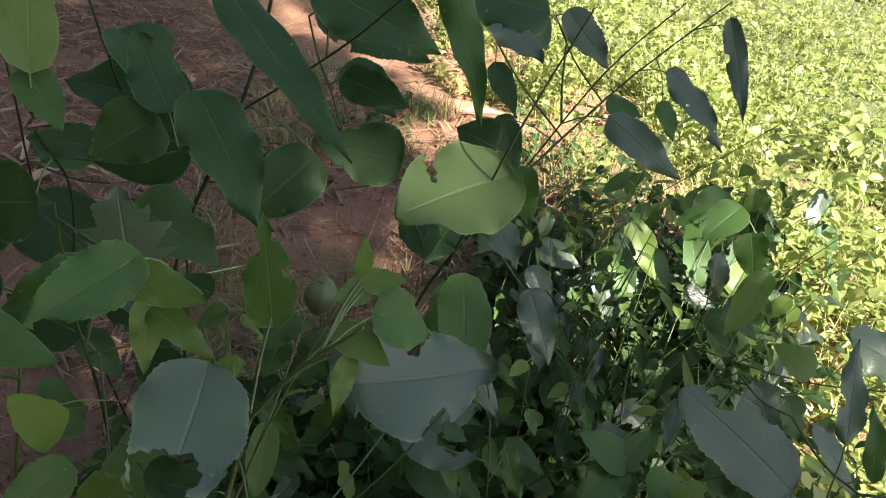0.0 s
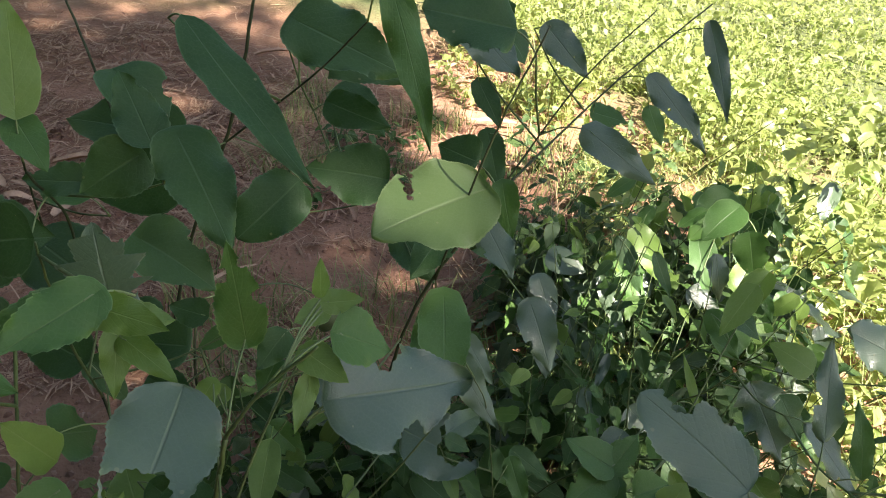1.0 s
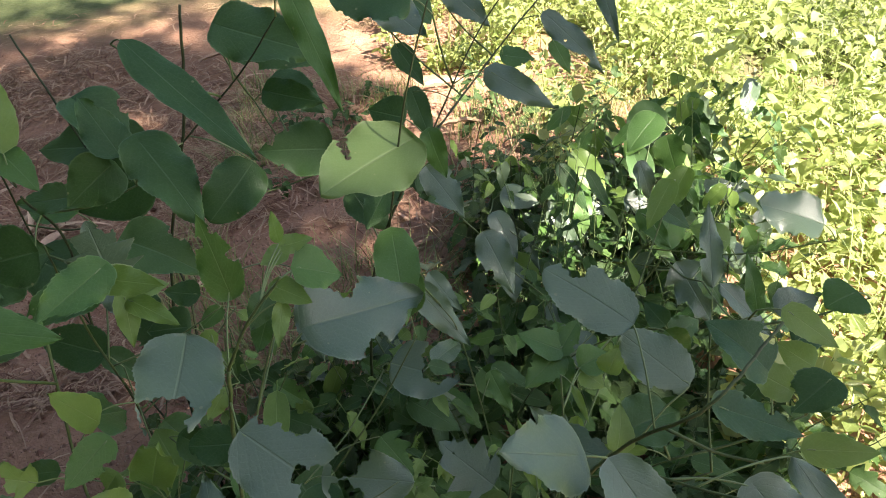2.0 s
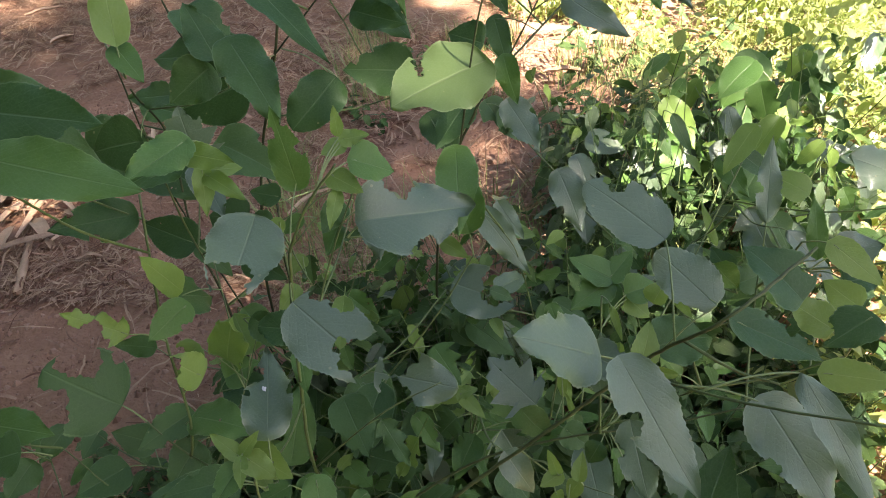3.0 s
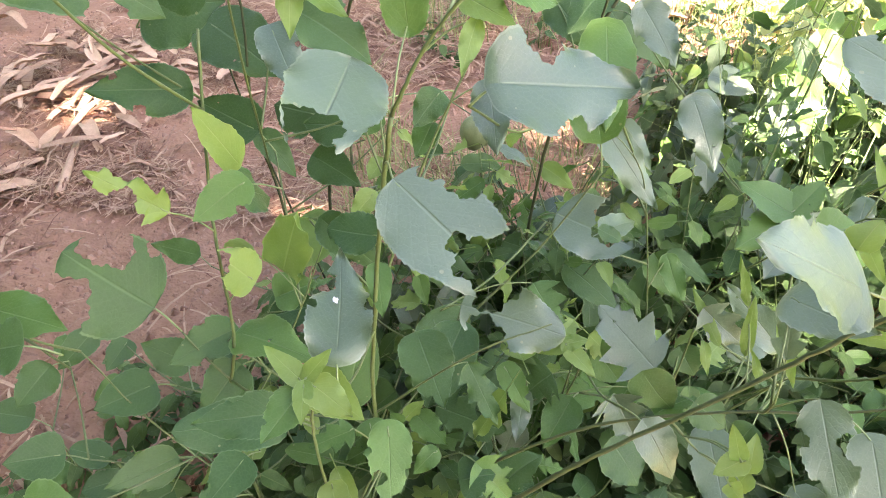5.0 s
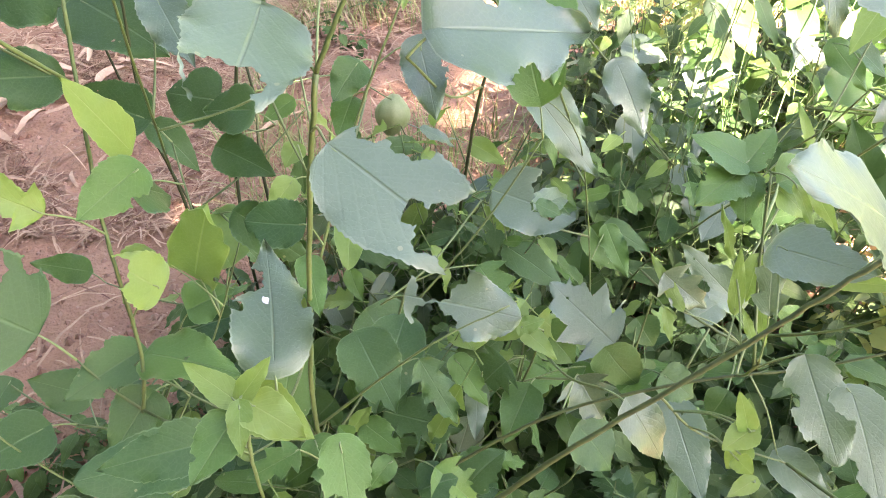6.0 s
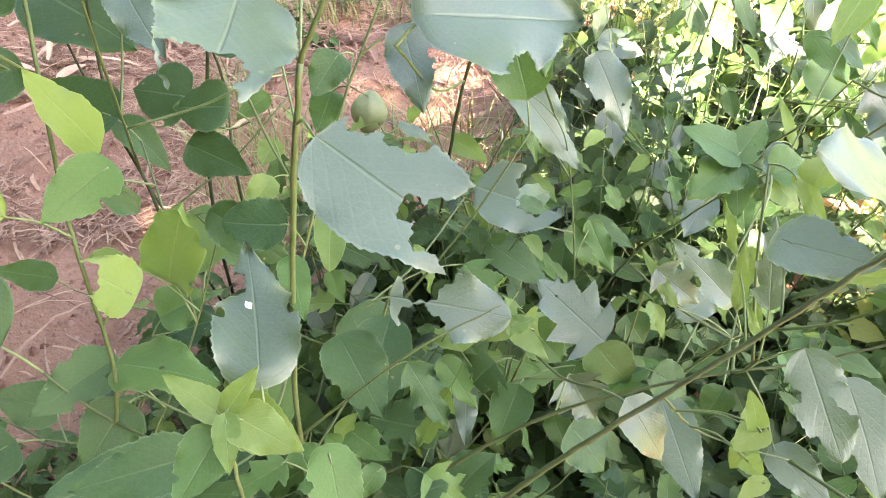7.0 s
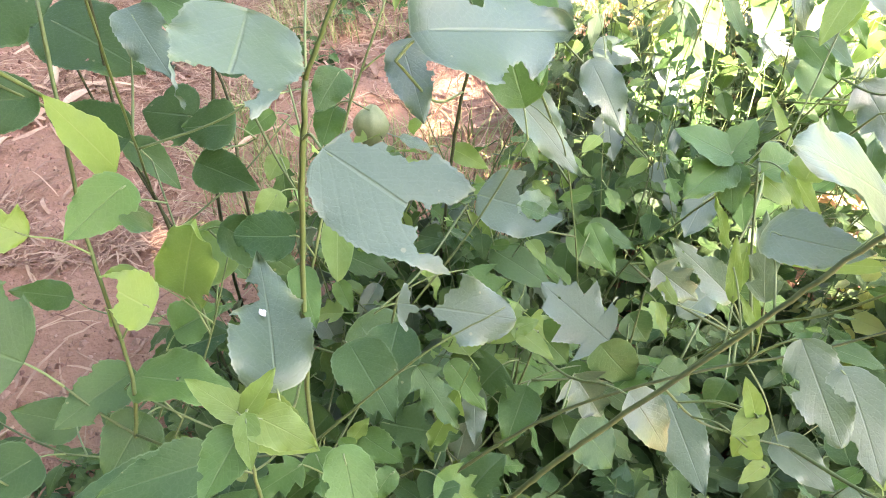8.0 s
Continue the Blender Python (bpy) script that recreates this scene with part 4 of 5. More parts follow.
add_leaves(PLANT_H, [
    (0.015, 0.488, 0.392, 0.097, 0.459, 0.387, 0.071, 21, 'eg', 'w', ((0.68, 0.18, 0.278), (1.08, -0.27, 0.109),)),
    (0.051, 0.536, 0.468, 0.114, 0.484, 0.417, 0.037, 18, 'ov', 'g', ()),
    (0.071, 0.575, 0.451, 0.103, 0.536, 0.424, 0.025, 21, 'ov', 'g', ()),
    (-0.049, 0.327, 0.413, 0.042, 0.317, 0.410, 0.058, 33, 'br', 'w', ((0.28, -0.25, 0.211), (0.25, 0.26, 0.247), (0.83, -0.28, 0.082),)),
    (0.006, 0.381, 0.396, 0.040, 0.346, 0.373, 0.038, 13, 'lo', 'd', ()),
    (-0.071, 0.302, 0.287, 0.001, 0.283, 0.294, 0.054, 13, 'lo', 'm', ((0.71, 0.33, 0.251), (0.43, -0.31, 0.125),)),
    (0.054, 0.317, 0.313, 0.036, 0.273, 0.297, 0.035, -3, 'ov', 'd', ()),
    (0.106, 0.345, 0.312, 0.091, 0.313, 0.293, 0.027, -1, 'ov', 'd', ()),
    (0.043, 0.321, 0.390, 0.019, 0.313, 0.383, 0.016, -16, 'ov', 'y', ()),
    (0.043, 0.321, 0.390, 0.061, 0.327, 0.395, 0.016, 10, 'ov', 'y', ()),
    (0.043, 0.321, 0.390, 0.071, 0.299, 0.380, 0.017, 15, 'ov', 'y', ()),
    (-0.008, 0.319, 0.346, 0.020, 0.288, 0.327, 0.024, 16, 'ov', 'd', ()),
    (0.011, 0.316, 0.314, 0.012, 0.273, 0.298, 0.021, 5, 'ov', 'w', ()),
    (0.123, 0.341, 0.351, 0.067, 0.374, 0.386, 0.064, -19, 'lo', 'w', ((0.8, -0.26, 0.089), (0.13, -0.44, 0.101),)),
    (0.235, 0.741, 0.215, 0.282, 0.704, 0.188, 0.063, 23, 'he', 'd', ()),
    (0.319, 0.559, 0.398, 0.309, 0.515, 0.367, 0.023, 13, 'ov', 'g', ()),
    (0.383, 0.761, 0.274, 0.356, 0.721, 0.248, 0.030, -21, 'ov', 'd', ()),
    (0.184, 0.856, 0.336, 0.218, 0.797, 0.288, 0.042, 13, 'ov', 'w', ()),
    (0.226, 0.838, 0.315, 0.254, 0.783, 0.271, 0.028, 22, 'la', 'w', ()),
    (0.192, 0.380, 0.511, 0.152, 0.387, 0.530, 0.033, -16, 'ov', 'd', ()),
    (0.190, 0.377, 0.508, 0.153, 0.347, 0.502, 0.034, -15, 'ov', 'd', ()),
    (0.192, 0.380, 0.511, 0.215, 0.403, 0.528, 0.025, 14, 'ov', 'd', ()),
    (0.191, 0.376, 0.507, 0.192, 0.343, 0.487, 0.026, 4, 'ov', 'd', ()),
    (0.150, 0.680, 0.426, 0.186, 0.615, 0.377, 0.048, 19, 'ov', 'w', ()),
    (0.563, 0.583, 0.481, 0.483, 0.607, 0.508, 0.068, -24, 'br', 'g', ()),
    (0.415, 0.812, 0.524, 0.365, 0.776, 0.493, 0.049, -14, 'ov', 'd', ()),
    (0.354, 0.521, 0.491, 0.388, 0.461, 0.448, 0.048, 23, 'lo', 'w', ()),
    (0.369, 0.444, 0.523, 0.422, 0.407, 0.478, 0.034, 20, 'la', 'w', ()),
    (0.040, 0.440, 0.618, 0.052, 0.356, 0.585, 0.041, -1, 'ov', 'd', ()),
    (0.078, 0.719, 0.515, 0.124, 0.665, 0.475, 0.047, 18, 'ov', 'w', ()),
    (-0.089, 0.320, 0.367, -0.050, 0.260, 0.354, 0.049, 6, 'ov', 'm', ()),
    (0.209, 0.940, 0.321, 0.271, 0.920, 0.313, 0.049, 33, 'ov', 'w', ()),
    (0.193, 0.744, 0.318, 0.196, 0.696, 0.282, 0.041, 4, 'ov', 'w', ()),
    (0.264, 0.775, 0.291, 0.269, 0.752, 0.267, 0.024, 20, 'ov', 'w', ()),
    (0.286, 0.736, 0.308, 0.268, 0.690, 0.274, 0.020, -2, 'la', 'w', ()),
    (0.248, 0.668, 0.294, 0.265, 0.608, 0.260, 0.030, 14, 'ov', 'w', ()),
    (0.284, 0.595, 0.304, 0.256, 0.554, 0.276, 0.039, -10, 'ov', 'w', ()),
    (0.301, 0.646, 0.300, 0.331, 0.619, 0.285, 0.040, 26, 'lo', 'w', ()),
    (0.141, 0.523, 0.318, 0.161, 0.480, 0.287, 0.027, 16, 'ov', 'd', ()),
    (0.149, 0.555, 0.294, 0.196, 0.529, 0.280, 0.027, 25, 'ov', 'm', ()),
    (0.036, 0.490, 0.314, 0.097, 0.460, 0.295, 0.040, 17, 'ov', 'm', ()),
    (0.367, 0.760, 0.419, 0.415, 0.745, 0.402, 0.032, 37, 'lo', 'w', ()),
    (0.398, 0.738, 0.395, 0.453, 0.722, 0.377, 0.024, 42, 'lo', 'w', ()),
    (0.455, 0.606, 0.401, 0.421, 0.583, 0.377, 0.039, -4, 'lo', 'w', ()),
    (0.354, 0.585, 0.379, 0.330, 0.626, 0.423, 0.015, -29, 'la', 'y', ()),
], True)
add_leaves(PLANT_H, [
    (0.110, 0.313, 0.379, 0.138, 0.297, 0.348, 0.038, 51, 'ov', 'm', ()),
    (0.257, 0.413, 0.478, 0.281, 0.383, 0.447, 0.019, 43, 'la', 'y', ()),
    (0.152, 0.337, 0.404, 0.161, 0.318, 0.383, 0.013, 4, 'la', 'y', ()),
    (0.239, 0.258, 0.520, 0.185, 0.265, 0.515, 0.014, -45, 'la', 'y', ()),
    (0.202, 0.331, 0.468, 0.194, 0.309, 0.445, 0.015, 9, 'ov', 'y', ()),
    (0.201, 0.302, 0.451, 0.205, 0.281, 0.429, 0.010, 34, 'la', 'y', ()),
    (0.402, 0.680, 0.391, 0.444, 0.734, 0.431, 0.051, 23, 'ov', 'd', ()),
    (0.435, 0.712, 0.496, 0.388, 0.663, 0.446, 0.044, -10, 'la', 'y', ()),
    (0.274, 0.641, 0.282, 0.255, 0.661, 0.304, 0.028, -47, 'la', 'm', ()),
    (0.135, 0.565, 0.279, 0.169, 0.534, 0.247, 0.046, 37, 'ov', 'd', ()),
    (0.481, 0.998, 0.440, 0.426, 0.936, 0.391, 0.070, -30, 'ov', 'd', ()),
])
add_leaves(PLANT_H, [
    (0.284, 0.861, 0.428, 0.334, 0.812, 0.362, 0.043, 23, 'la', 'm', ()),
    (0.460, 0.808, 0.395, 0.492, 0.857, 0.437, 0.045, 16, 'ov', 'y', ()),
    (0.069, 0.778, 0.476, 0.126, 0.751, 0.431, 0.058, 41, 'ov', 'm', ()),
    (0.040, 0.778, 0.484, 0.077, 0.751, 0.446, 0.047, 12, 'ov', 'm', ()),
    (0.304, 0.752, 0.480, 0.334, 0.717, 0.434, 0.029, 14, 'la', 'm', ()),
    (0.380, 0.675, 0.465, 0.432, 0.654, 0.439, 0.042, 28, 'la', 'm', ()),
    (0.344, 0.496, 0.418, 0.323, 0.514, 0.437, 0.028, -43, 'ov', 'm', ()),
    (0.355, 0.486, 0.407, 0.390, 0.498, 0.419, 0.037, 35, 'ov', 'm', ()),
    (0.284, 0.633, 0.418, 0.291, 0.611, 0.394, 0.024, 34, 'la', 'm', ()),
    (0.154, 0.301, 0.366, 0.180, 0.290, 0.353, 0.033, 29, 'ov', 'm', ()),
    (0.129, 0.303, 0.339, 0.155, 0.319, 0.356, 0.031, -9, 'ov', 'd', ()),
])
add_leaves(PLANT_H, [
    (0.185, 0.265, 0.399, 0.174, 0.251, 0.385, 0.023, -7, 'ov', 'm', ()),
    (0.144, 0.363, 0.358, 0.159, 0.347, 0.341, 0.030, 32, 'ov', 'm', ()),
    (0.269, 0.367, 0.515, 0.253, 0.388, 0.546, 0.022, -49, 'ov', 'm', ()),
    (0.282, 0.359, 0.505, 0.285, 0.376, 0.529, 0.018, -14, 'ov', 'm', ()),
    (0.368, 0.486, 0.507, 0.392, 0.464, 0.476, 0.031, 25, 'ov', 'm', ()),
    (0.419, 0.542, 0.498, 0.381, 0.555, 0.517, 0.035, -39, 'ov', 'y', ()),
    (0.368, 0.729, 0.503, 0.387, 0.694, 0.454, 0.036, 17, 'la', 'w', ()),
    (0.412, 0.746, 0.525, 0.424, 0.714, 0.481, 0.043, 46, 'ov', 'd', ()),
    (0.230, 0.343, 0.518, 0.239, 0.356, 0.536, 0.026, -14, 'ov', 'y', ()),
    (0.275, 0.342, 0.566, 0.294, 0.330, 0.549, 0.027, 59, 'ov', 'd', ()),
    (0.367, 0.341, 0.584, 0.403, 0.346, 0.592, 0.033, 29, 'ov', 'w', ()),
])
add_leaves(PLANT_H, [
    (0.363, 0.360, 0.559, 0.363, 0.396, 0.604, 0.023, -9, 'la', 'd', ()),
    (0.358, 0.297, 0.593, 0.384, 0.301, 0.599, 0.028, 14, 'ov', 'm', ()),
    (0.309, 0.300, 0.593, 0.325, 0.286, 0.577, 0.034, 35, 'ov', 'd', ()),
    (0.334, 0.255, 0.587, 0.304, 0.268, 0.602, 0.030, -27, 'ov', 'y', ()),
    (0.357, 0.272, 0.593, 0.334, 0.283, 0.606, 0.026, -43, 'ov', 'y', ()),
    (0.344, 0.292, 0.554, 0.322, 0.282, 0.541, 0.030, 12, 'lo', 'm', ()),
    (0.349, 0.239, 0.615, 0.319, 0.226, 0.599, 0.037, 10, 'ov', 'm', ()),
    (0.420, 0.332, 0.606, 0.394, 0.327, 0.600, 0.046, 1, 'ov', 'd', ()),
    (0.245, 0.262, 0.576, 0.256, 0.247, 0.557, 0.031, 46, 'ov', 'm', ()),
    (0.098, 0.210, 0.461, 0.124, 0.188, 0.432, 0.027, 17, 'ov', 'w', ()),
])
add_leaves(PLANT_K, [
    (-0.334, 0.242, 0.326, -0.364, 0.201, 0.336, 0.049, -22, 'ov', 'm', ()),
    (-0.159, 0.199, 0.393, -0.225, 0.156, 0.426, 0.042, -25, 'br', 'm', ()),
    (-0.232, 0.247, 0.376, -0.247, 0.203, 0.364, 0.041, -30, 'ov', 'm', ()),
    (-0.474, 0.315, 0.280, -0.488, 0.270, 0.267, 0.033, -35, 'ov', 'm', ()),
    (-0.433, 0.318, 0.272, -0.438, 0.282, 0.265, 0.030, -21, 'ov', 'm', ()),
    (-0.345, 0.227, 0.210, -0.384, 0.173, 0.223, 0.043, -46, 'ov', 'm', ()),
    (-0.432, 0.188, 0.253, -0.463, 0.159, 0.277, 0.047, -30, 'ov', 'm', ()),
    (-0.470, 0.252, 0.301, -0.483, 0.209, 0.290, 0.041, -29, 'ov', 'm', ()),
    (-0.217, 0.195, 0.317, -0.223, 0.147, 0.327, 0.039, -33, 'ov', 'm', ()),
    (-0.343, 0.301, 0.282, -0.382, 0.295, 0.316, 0.041, -34, 'ov', 'm', ()),
    (-0.498, 0.257, 0.100, -0.535, 0.250, 0.119, 0.037, -8, 'he', 'm', ()),
    (-0.476, 0.242, 0.079, -0.507, 0.216, 0.091, 0.036, -24, 'he', 'm', ()),
    (-0.577, 0.253, 0.077, -0.615, 0.246, 0.095, 0.042, -21, 'he', 'm', ()),
    (-0.598, 0.268, 0.141, -0.637, 0.258, 0.156, 0.046, -22, 'he', 'm', ()),
    (-0.607, 0.368, 0.169, -0.589, 0.344, 0.155, 0.026, -7, 'he', 'd', ()),
    (-0.448, 0.241, 0.397, -0.407, 0.228, 0.401, 0.035, 12, 'ov', 'm', ()),
    (-0.357, 0.213, 0.158, -0.380, 0.183, 0.164, 0.046, -21, 'ov', 'm', ()),
    (-0.251, 0.192, 0.234, -0.270, 0.156, 0.248, 0.046, -21, 'ov', 'm', ()),
], True)
add_leaves(PLANT_K, [
    (-0.151, 0.278, 0.311, -0.150, 0.351, 0.357, 0.049, 19, 'ov', 'd', ()),
    (-0.012, 0.304, 0.194, 0.014, 0.281, 0.163, 0.054, 13, 'ov', 'm', ()),
    (-0.096, 0.376, 0.324, -0.045, 0.335, 0.267, 0.077, -11, 'ov', 'm', ()),
    (0.025, 0.344, 0.271, -0.002, 0.358, 0.285, 0.045, 5, 'ov', 'm', ()),
    (0.011, 0.245, 0.283, 0.032, 0.265, 0.303, 0.044, -10, 'ov', 'm', ()),
    (-0.028, 0.228, 0.295, -0.003, 0.238, 0.305, 0.045, -4, 'ov', 'm', ()),
    (-0.109, 0.384, 0.287, -0.129, 0.354, 0.256, 0.045, -42, 'ov', 'm', ()),
    (-0.124, 0.328, 0.258, -0.144, 0.313, 0.243, 0.045, -17, 'ov', 'm', ()),
    (-0.075, 0.373, 0.303, -0.086, 0.394, 0.326, 0.038, -28, 'ov', 'd', ()),
    (-0.028, 0.360, 0.289, -0.001, 0.343, 0.270, 0.049, -3, 'ov', 'm', ()),
    (0.072, 0.398, 0.296, 0.105, 0.377, 0.274, 0.044, 36, 'ov', 'd', ()),
])
add_leaves(PLANT_K, [
    (0.091, 0.269, 0.334, 0.122, 0.249, 0.313, 0.046, 8, 'ov', 'm', ()),
    (-0.189, 0.383, 0.317, -0.225, 0.367, 0.302, 0.044, -43, 'ov', 'm', ()),
    (-0.288, 0.396, 0.262, -0.238, 0.414, 0.279, 0.054, 19, 'ov', 'm', ()),
    (-0.242, 0.288, 0.220, -0.263, 0.305, 0.239, 0.041, -5, 'ov', 'm', ()),
    (0.035, 0.332, 0.330, 0.012, 0.317, 0.316, 0.045, -12, 'lo', 'm', ()),
])

# ---- low weeds between and behind ----
PILE = []


def small_weed(x, y, height, leaves, size, seed, label, shape=""):
    r = random.Random(seed)
    if -0.40 < x < 0.14 and 0.74 < y < 1.42:
        return None
    lean = Vector((r.uniform(-0.25, 0.25), r.uniform(-0.3, 0.15), 0))
    top = Vector((x, y, 0)) + lean * height + Vector((0, 0, height))
    mid = Vector((x, y, 0)).lerp(top, 0.5) - lean * height * 0.2
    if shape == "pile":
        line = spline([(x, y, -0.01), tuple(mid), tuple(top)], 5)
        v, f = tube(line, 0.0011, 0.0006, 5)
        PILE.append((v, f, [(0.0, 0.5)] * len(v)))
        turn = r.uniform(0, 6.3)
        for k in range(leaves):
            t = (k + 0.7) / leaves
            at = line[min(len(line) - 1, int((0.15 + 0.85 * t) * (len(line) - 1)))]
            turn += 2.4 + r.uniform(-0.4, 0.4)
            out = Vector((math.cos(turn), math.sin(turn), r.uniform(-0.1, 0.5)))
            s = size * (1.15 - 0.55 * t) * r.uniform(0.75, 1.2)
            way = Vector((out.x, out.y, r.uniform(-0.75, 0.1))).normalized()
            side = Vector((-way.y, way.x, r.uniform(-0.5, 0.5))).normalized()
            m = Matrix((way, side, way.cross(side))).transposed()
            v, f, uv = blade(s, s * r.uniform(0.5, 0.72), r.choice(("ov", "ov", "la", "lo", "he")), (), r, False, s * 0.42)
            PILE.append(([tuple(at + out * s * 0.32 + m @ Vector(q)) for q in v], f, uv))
        return None
    p = Plant(label, [([(x, y, -0.01), tuple(mid), tuple(top)], 0.0022, 0.001, PETIOLE if shape else STEM)], "small_weed", "small weeds")
    p.rnd = r
    turn = r.uniform(0, 6.3)
    for k in range(leaves):
        t = (k + 0.7) / leaves
        at = p.lines[0][min(len(p.lines[0]) - 1, int((0.15 + 0.85 * t) * (len(p.lines[0]) - 1)))]
        turn += 2.4 + r.uniform(-0.4, 0.4)
        out = Vector((math.cos(turn), math.sin(turn), r.uniform(-0.1, 0.5)))
        s = size * (1.15 - 0.55 * t) * r.uniform(0.75, 1.2)
        base = at + out * s * 0.32
        tip = base + Vector((out.x, out.y, r.uniform(-0.75, 0.1))).normalized() * s
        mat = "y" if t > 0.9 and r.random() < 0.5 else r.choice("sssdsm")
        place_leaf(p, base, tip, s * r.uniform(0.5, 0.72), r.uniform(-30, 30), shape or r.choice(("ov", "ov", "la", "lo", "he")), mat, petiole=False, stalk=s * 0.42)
    return p


rnd = random.Random(5)
for k in range(125):
    x, y = rnd.uniform(0.0, 0.80), rnd.uniform(0.48, 1.25)
    if x > 0.62 + 0.2 * (1 - y):
        continue
    small_weed(x, y, rnd.uniform(0.12, 0.40), 13, rnd.uniform(0.034, 0.062), 100 + k, "small bushy weed with pointed green leaves", "pile" if y > 0.85 else "")
for k in range(100):
    x, y = rnd.uniform(-0.16, 0.55), rnd.uniform(0.12, 0.52)
    small_weed(x, y, rnd.uniform(0.10, 0.28), 12, rnd.uniform(0.045, 0.075), 1300 + k, "small shaded weed with rounded green leaves")
for k in range(30):
    x, y = rnd.uniform(-0.30, -0.05), rnd.uniform(0.10, 0.50)
    small_weed(x, y, rnd.uniform(0.08, 0.26), 9, rnd.uniform(0.04, 0.065), 400 + k, "small shaded weed with rounded green leaves")
for k in range(70):
    x, y = rnd.uniform(-0.30, 0.12), rnd.uniform(0.36, 0.82)
    if x < -0.12 - 0.25 * (y - 0.36):
        continue
    small_weed(x, y, rnd.uniform(0.12, 0.40), 12, rnd.uniform(0.04, 0.07), 1500 + k, "small shaded weed with dull green lobed leaves")
for k in range(34):
    x, y = rnd.uniform(-0.38, -0.05), rnd.uniform(0.35, 0.62)
    small_weed(x, y, rnd.uniform(0.10, 0.30), 9, rnd.uniform(0.04, 0.065), 1600 + k, "small shaded weed with dull green lobed leaves")
for k in range(60):
    x, y = rnd.uniform(0.02, 0.60), rnd.uniform(1.15, 1.95)
    if x < 0.25 - 0.12 * (1.95 - y) + 0.1 * math.sin(9 * y):
        continue
    small_weed(x, y, rnd.uniform(0.08, 0.30), 11, rnd.uniform(0.03, 0.055), 1700 + k, "", "pile")
for k in range(24):
    x, y = rnd.uniform(0.14, 0.66), rnd.uniform(0.62, 1.05)
    small_weed(x, y, rnd.uniform(0.32, 0.54), 8, rnd.uniform(0.035, 0.06), 1800 + k, "thin lanky weed with few narrow hanging leaves", "la")
for k in range(40):
    x, y = rnd.uniform(-0.62, -0.28), rnd.uniform(0.12, 0.42)
    small_weed(x, y, rnd.uniform(0.02, 0.09), 7, rnd.uniform(0.032, 0.055), 500 + k, "seedling weed growing from bare soil")
for k in range(8):
    x, y = rnd.uniform(-0.50, -0.22), rnd.uniform(0.20, 0.50)
    small_weed(x, y, rnd.uniform(0.06, 0.16), 6, rnd.uniform(0.036, 0.054), 2600 + k, "low shaded weed with dull rounded leaves beside bare soil")
for k in range(16):
    x, y = rnd.uniform(-0.45, 0.0), rnd.uniform(1.5, 2.1)
    small_weed(x, y, rnd.uniform(0.04, 0.14), 7, rnd.uniform(0.03, 0.05), 600 + k, "seedling weed growing among straw")


for k in range(150):
    small_weed(rnd.uniform(-0.15, 0.6), rnd.uniform(0.15, 0.85), rnd.uniform(0.05, 0.26), 10, rnd.uniform(0.035, 0.06), 1900 + k, "", "pile")


def bushy_weed(x, y, height, leaves, size, seed):
    """A lanky weed with large hanging leaves, many of them nibbled or half curled."""
    r = random.Random(seed)
    if abs(x - 0.20) < 0.07 and abs(y - 0.60) < 0.13:
        return None
    lean = Vector((r.uniform(-0.35, 0.35), r.uniform(-0.35, 0.2), 0))
    top = Vector((x, y, 0)) + lean * height + Vector((0, 0, height))
    mid = Vector((x, y, 0)).lerp(top, 0.5) - lean * height * 0.25
    p = Plant("lanky green weed with large drooping nibbled leaves", [([(x, y, -0.01), tuple(mid), tuple(top)], 0.0032, 0.0014, r.choice((STEM, STEM, WOODY, PETIOLE)))], "lanky_weed", "lanky weeds")
    p.rnd = r
    turn = r.uniform(0, 6.3)
    for k in range(leaves):
        t = (k + 0.6) / leaves
        at = p.lines[0][min(len(p.lines[0]) - 1, int((0.3 + 0.7 * t) * (len(p.lines[0]) - 1)))]
        turn += 2.4 + r.uniform(-0.5, 0.5)
        out = Vector((math.cos(turn), math.sin(turn), 0))
        s = size * (1.2 - 0.5 * t) * r.uniform(0.7, 1.25)
        base = at + out * s * 0.38 + Vector((0, 0, 0.01))
        tip = base + (out + Vector((0, 0, r.uniform(-1.7, -0.1)))).normalized() * s
        kind = r.choice(("ov", "eg", "la", "ov", "lo", "he"))
        wide = s * r.uniform(0.42, 0.66)
        bites = eaten(r, kind, s, wide) if r.random() < 0.35 else ()
        mat = "y" if t > 0.85 and r.random() < 0.6 else r.choice("wwdmwd")
        place_leaf(p, base, tip, wide, r.uniform(-40, 40), kind, mat, bites, petiole=False, stalk=s * 0.42)
    return p


rnd = random.Random(77)
for k in range(46):
    x, y = rnd.uniform(0.12, 0.70), rnd.uniform(0.78, 1.28)
    bushy_weed(x, y, rnd.uniform(0.24, 0.46), rnd.randint(9, 13), rnd.uniform(0.055, 0.082), 2300 + k)
for k in range(16):
    x, y = rnd.uniform(-0.24, 0.10), rnd.uniform(0.40, 0.72)
    bushy_weed(x, y, rnd.uniform(0.24, 0.44), 10, rnd.uniform(0.05, 0.08), 2500 + k)
for k in range(10):
    x, y = rnd.uniform(0.02, 0.30), rnd.uniform(0.45, 0.72)
    bushy_weed(x, y, rnd.uniform(0.22, 0.36), 9, rnd.uniform(0.05, 0.075), 2400 + k)

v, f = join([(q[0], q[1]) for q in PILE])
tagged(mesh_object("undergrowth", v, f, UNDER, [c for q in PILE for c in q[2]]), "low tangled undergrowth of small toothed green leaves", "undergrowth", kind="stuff")


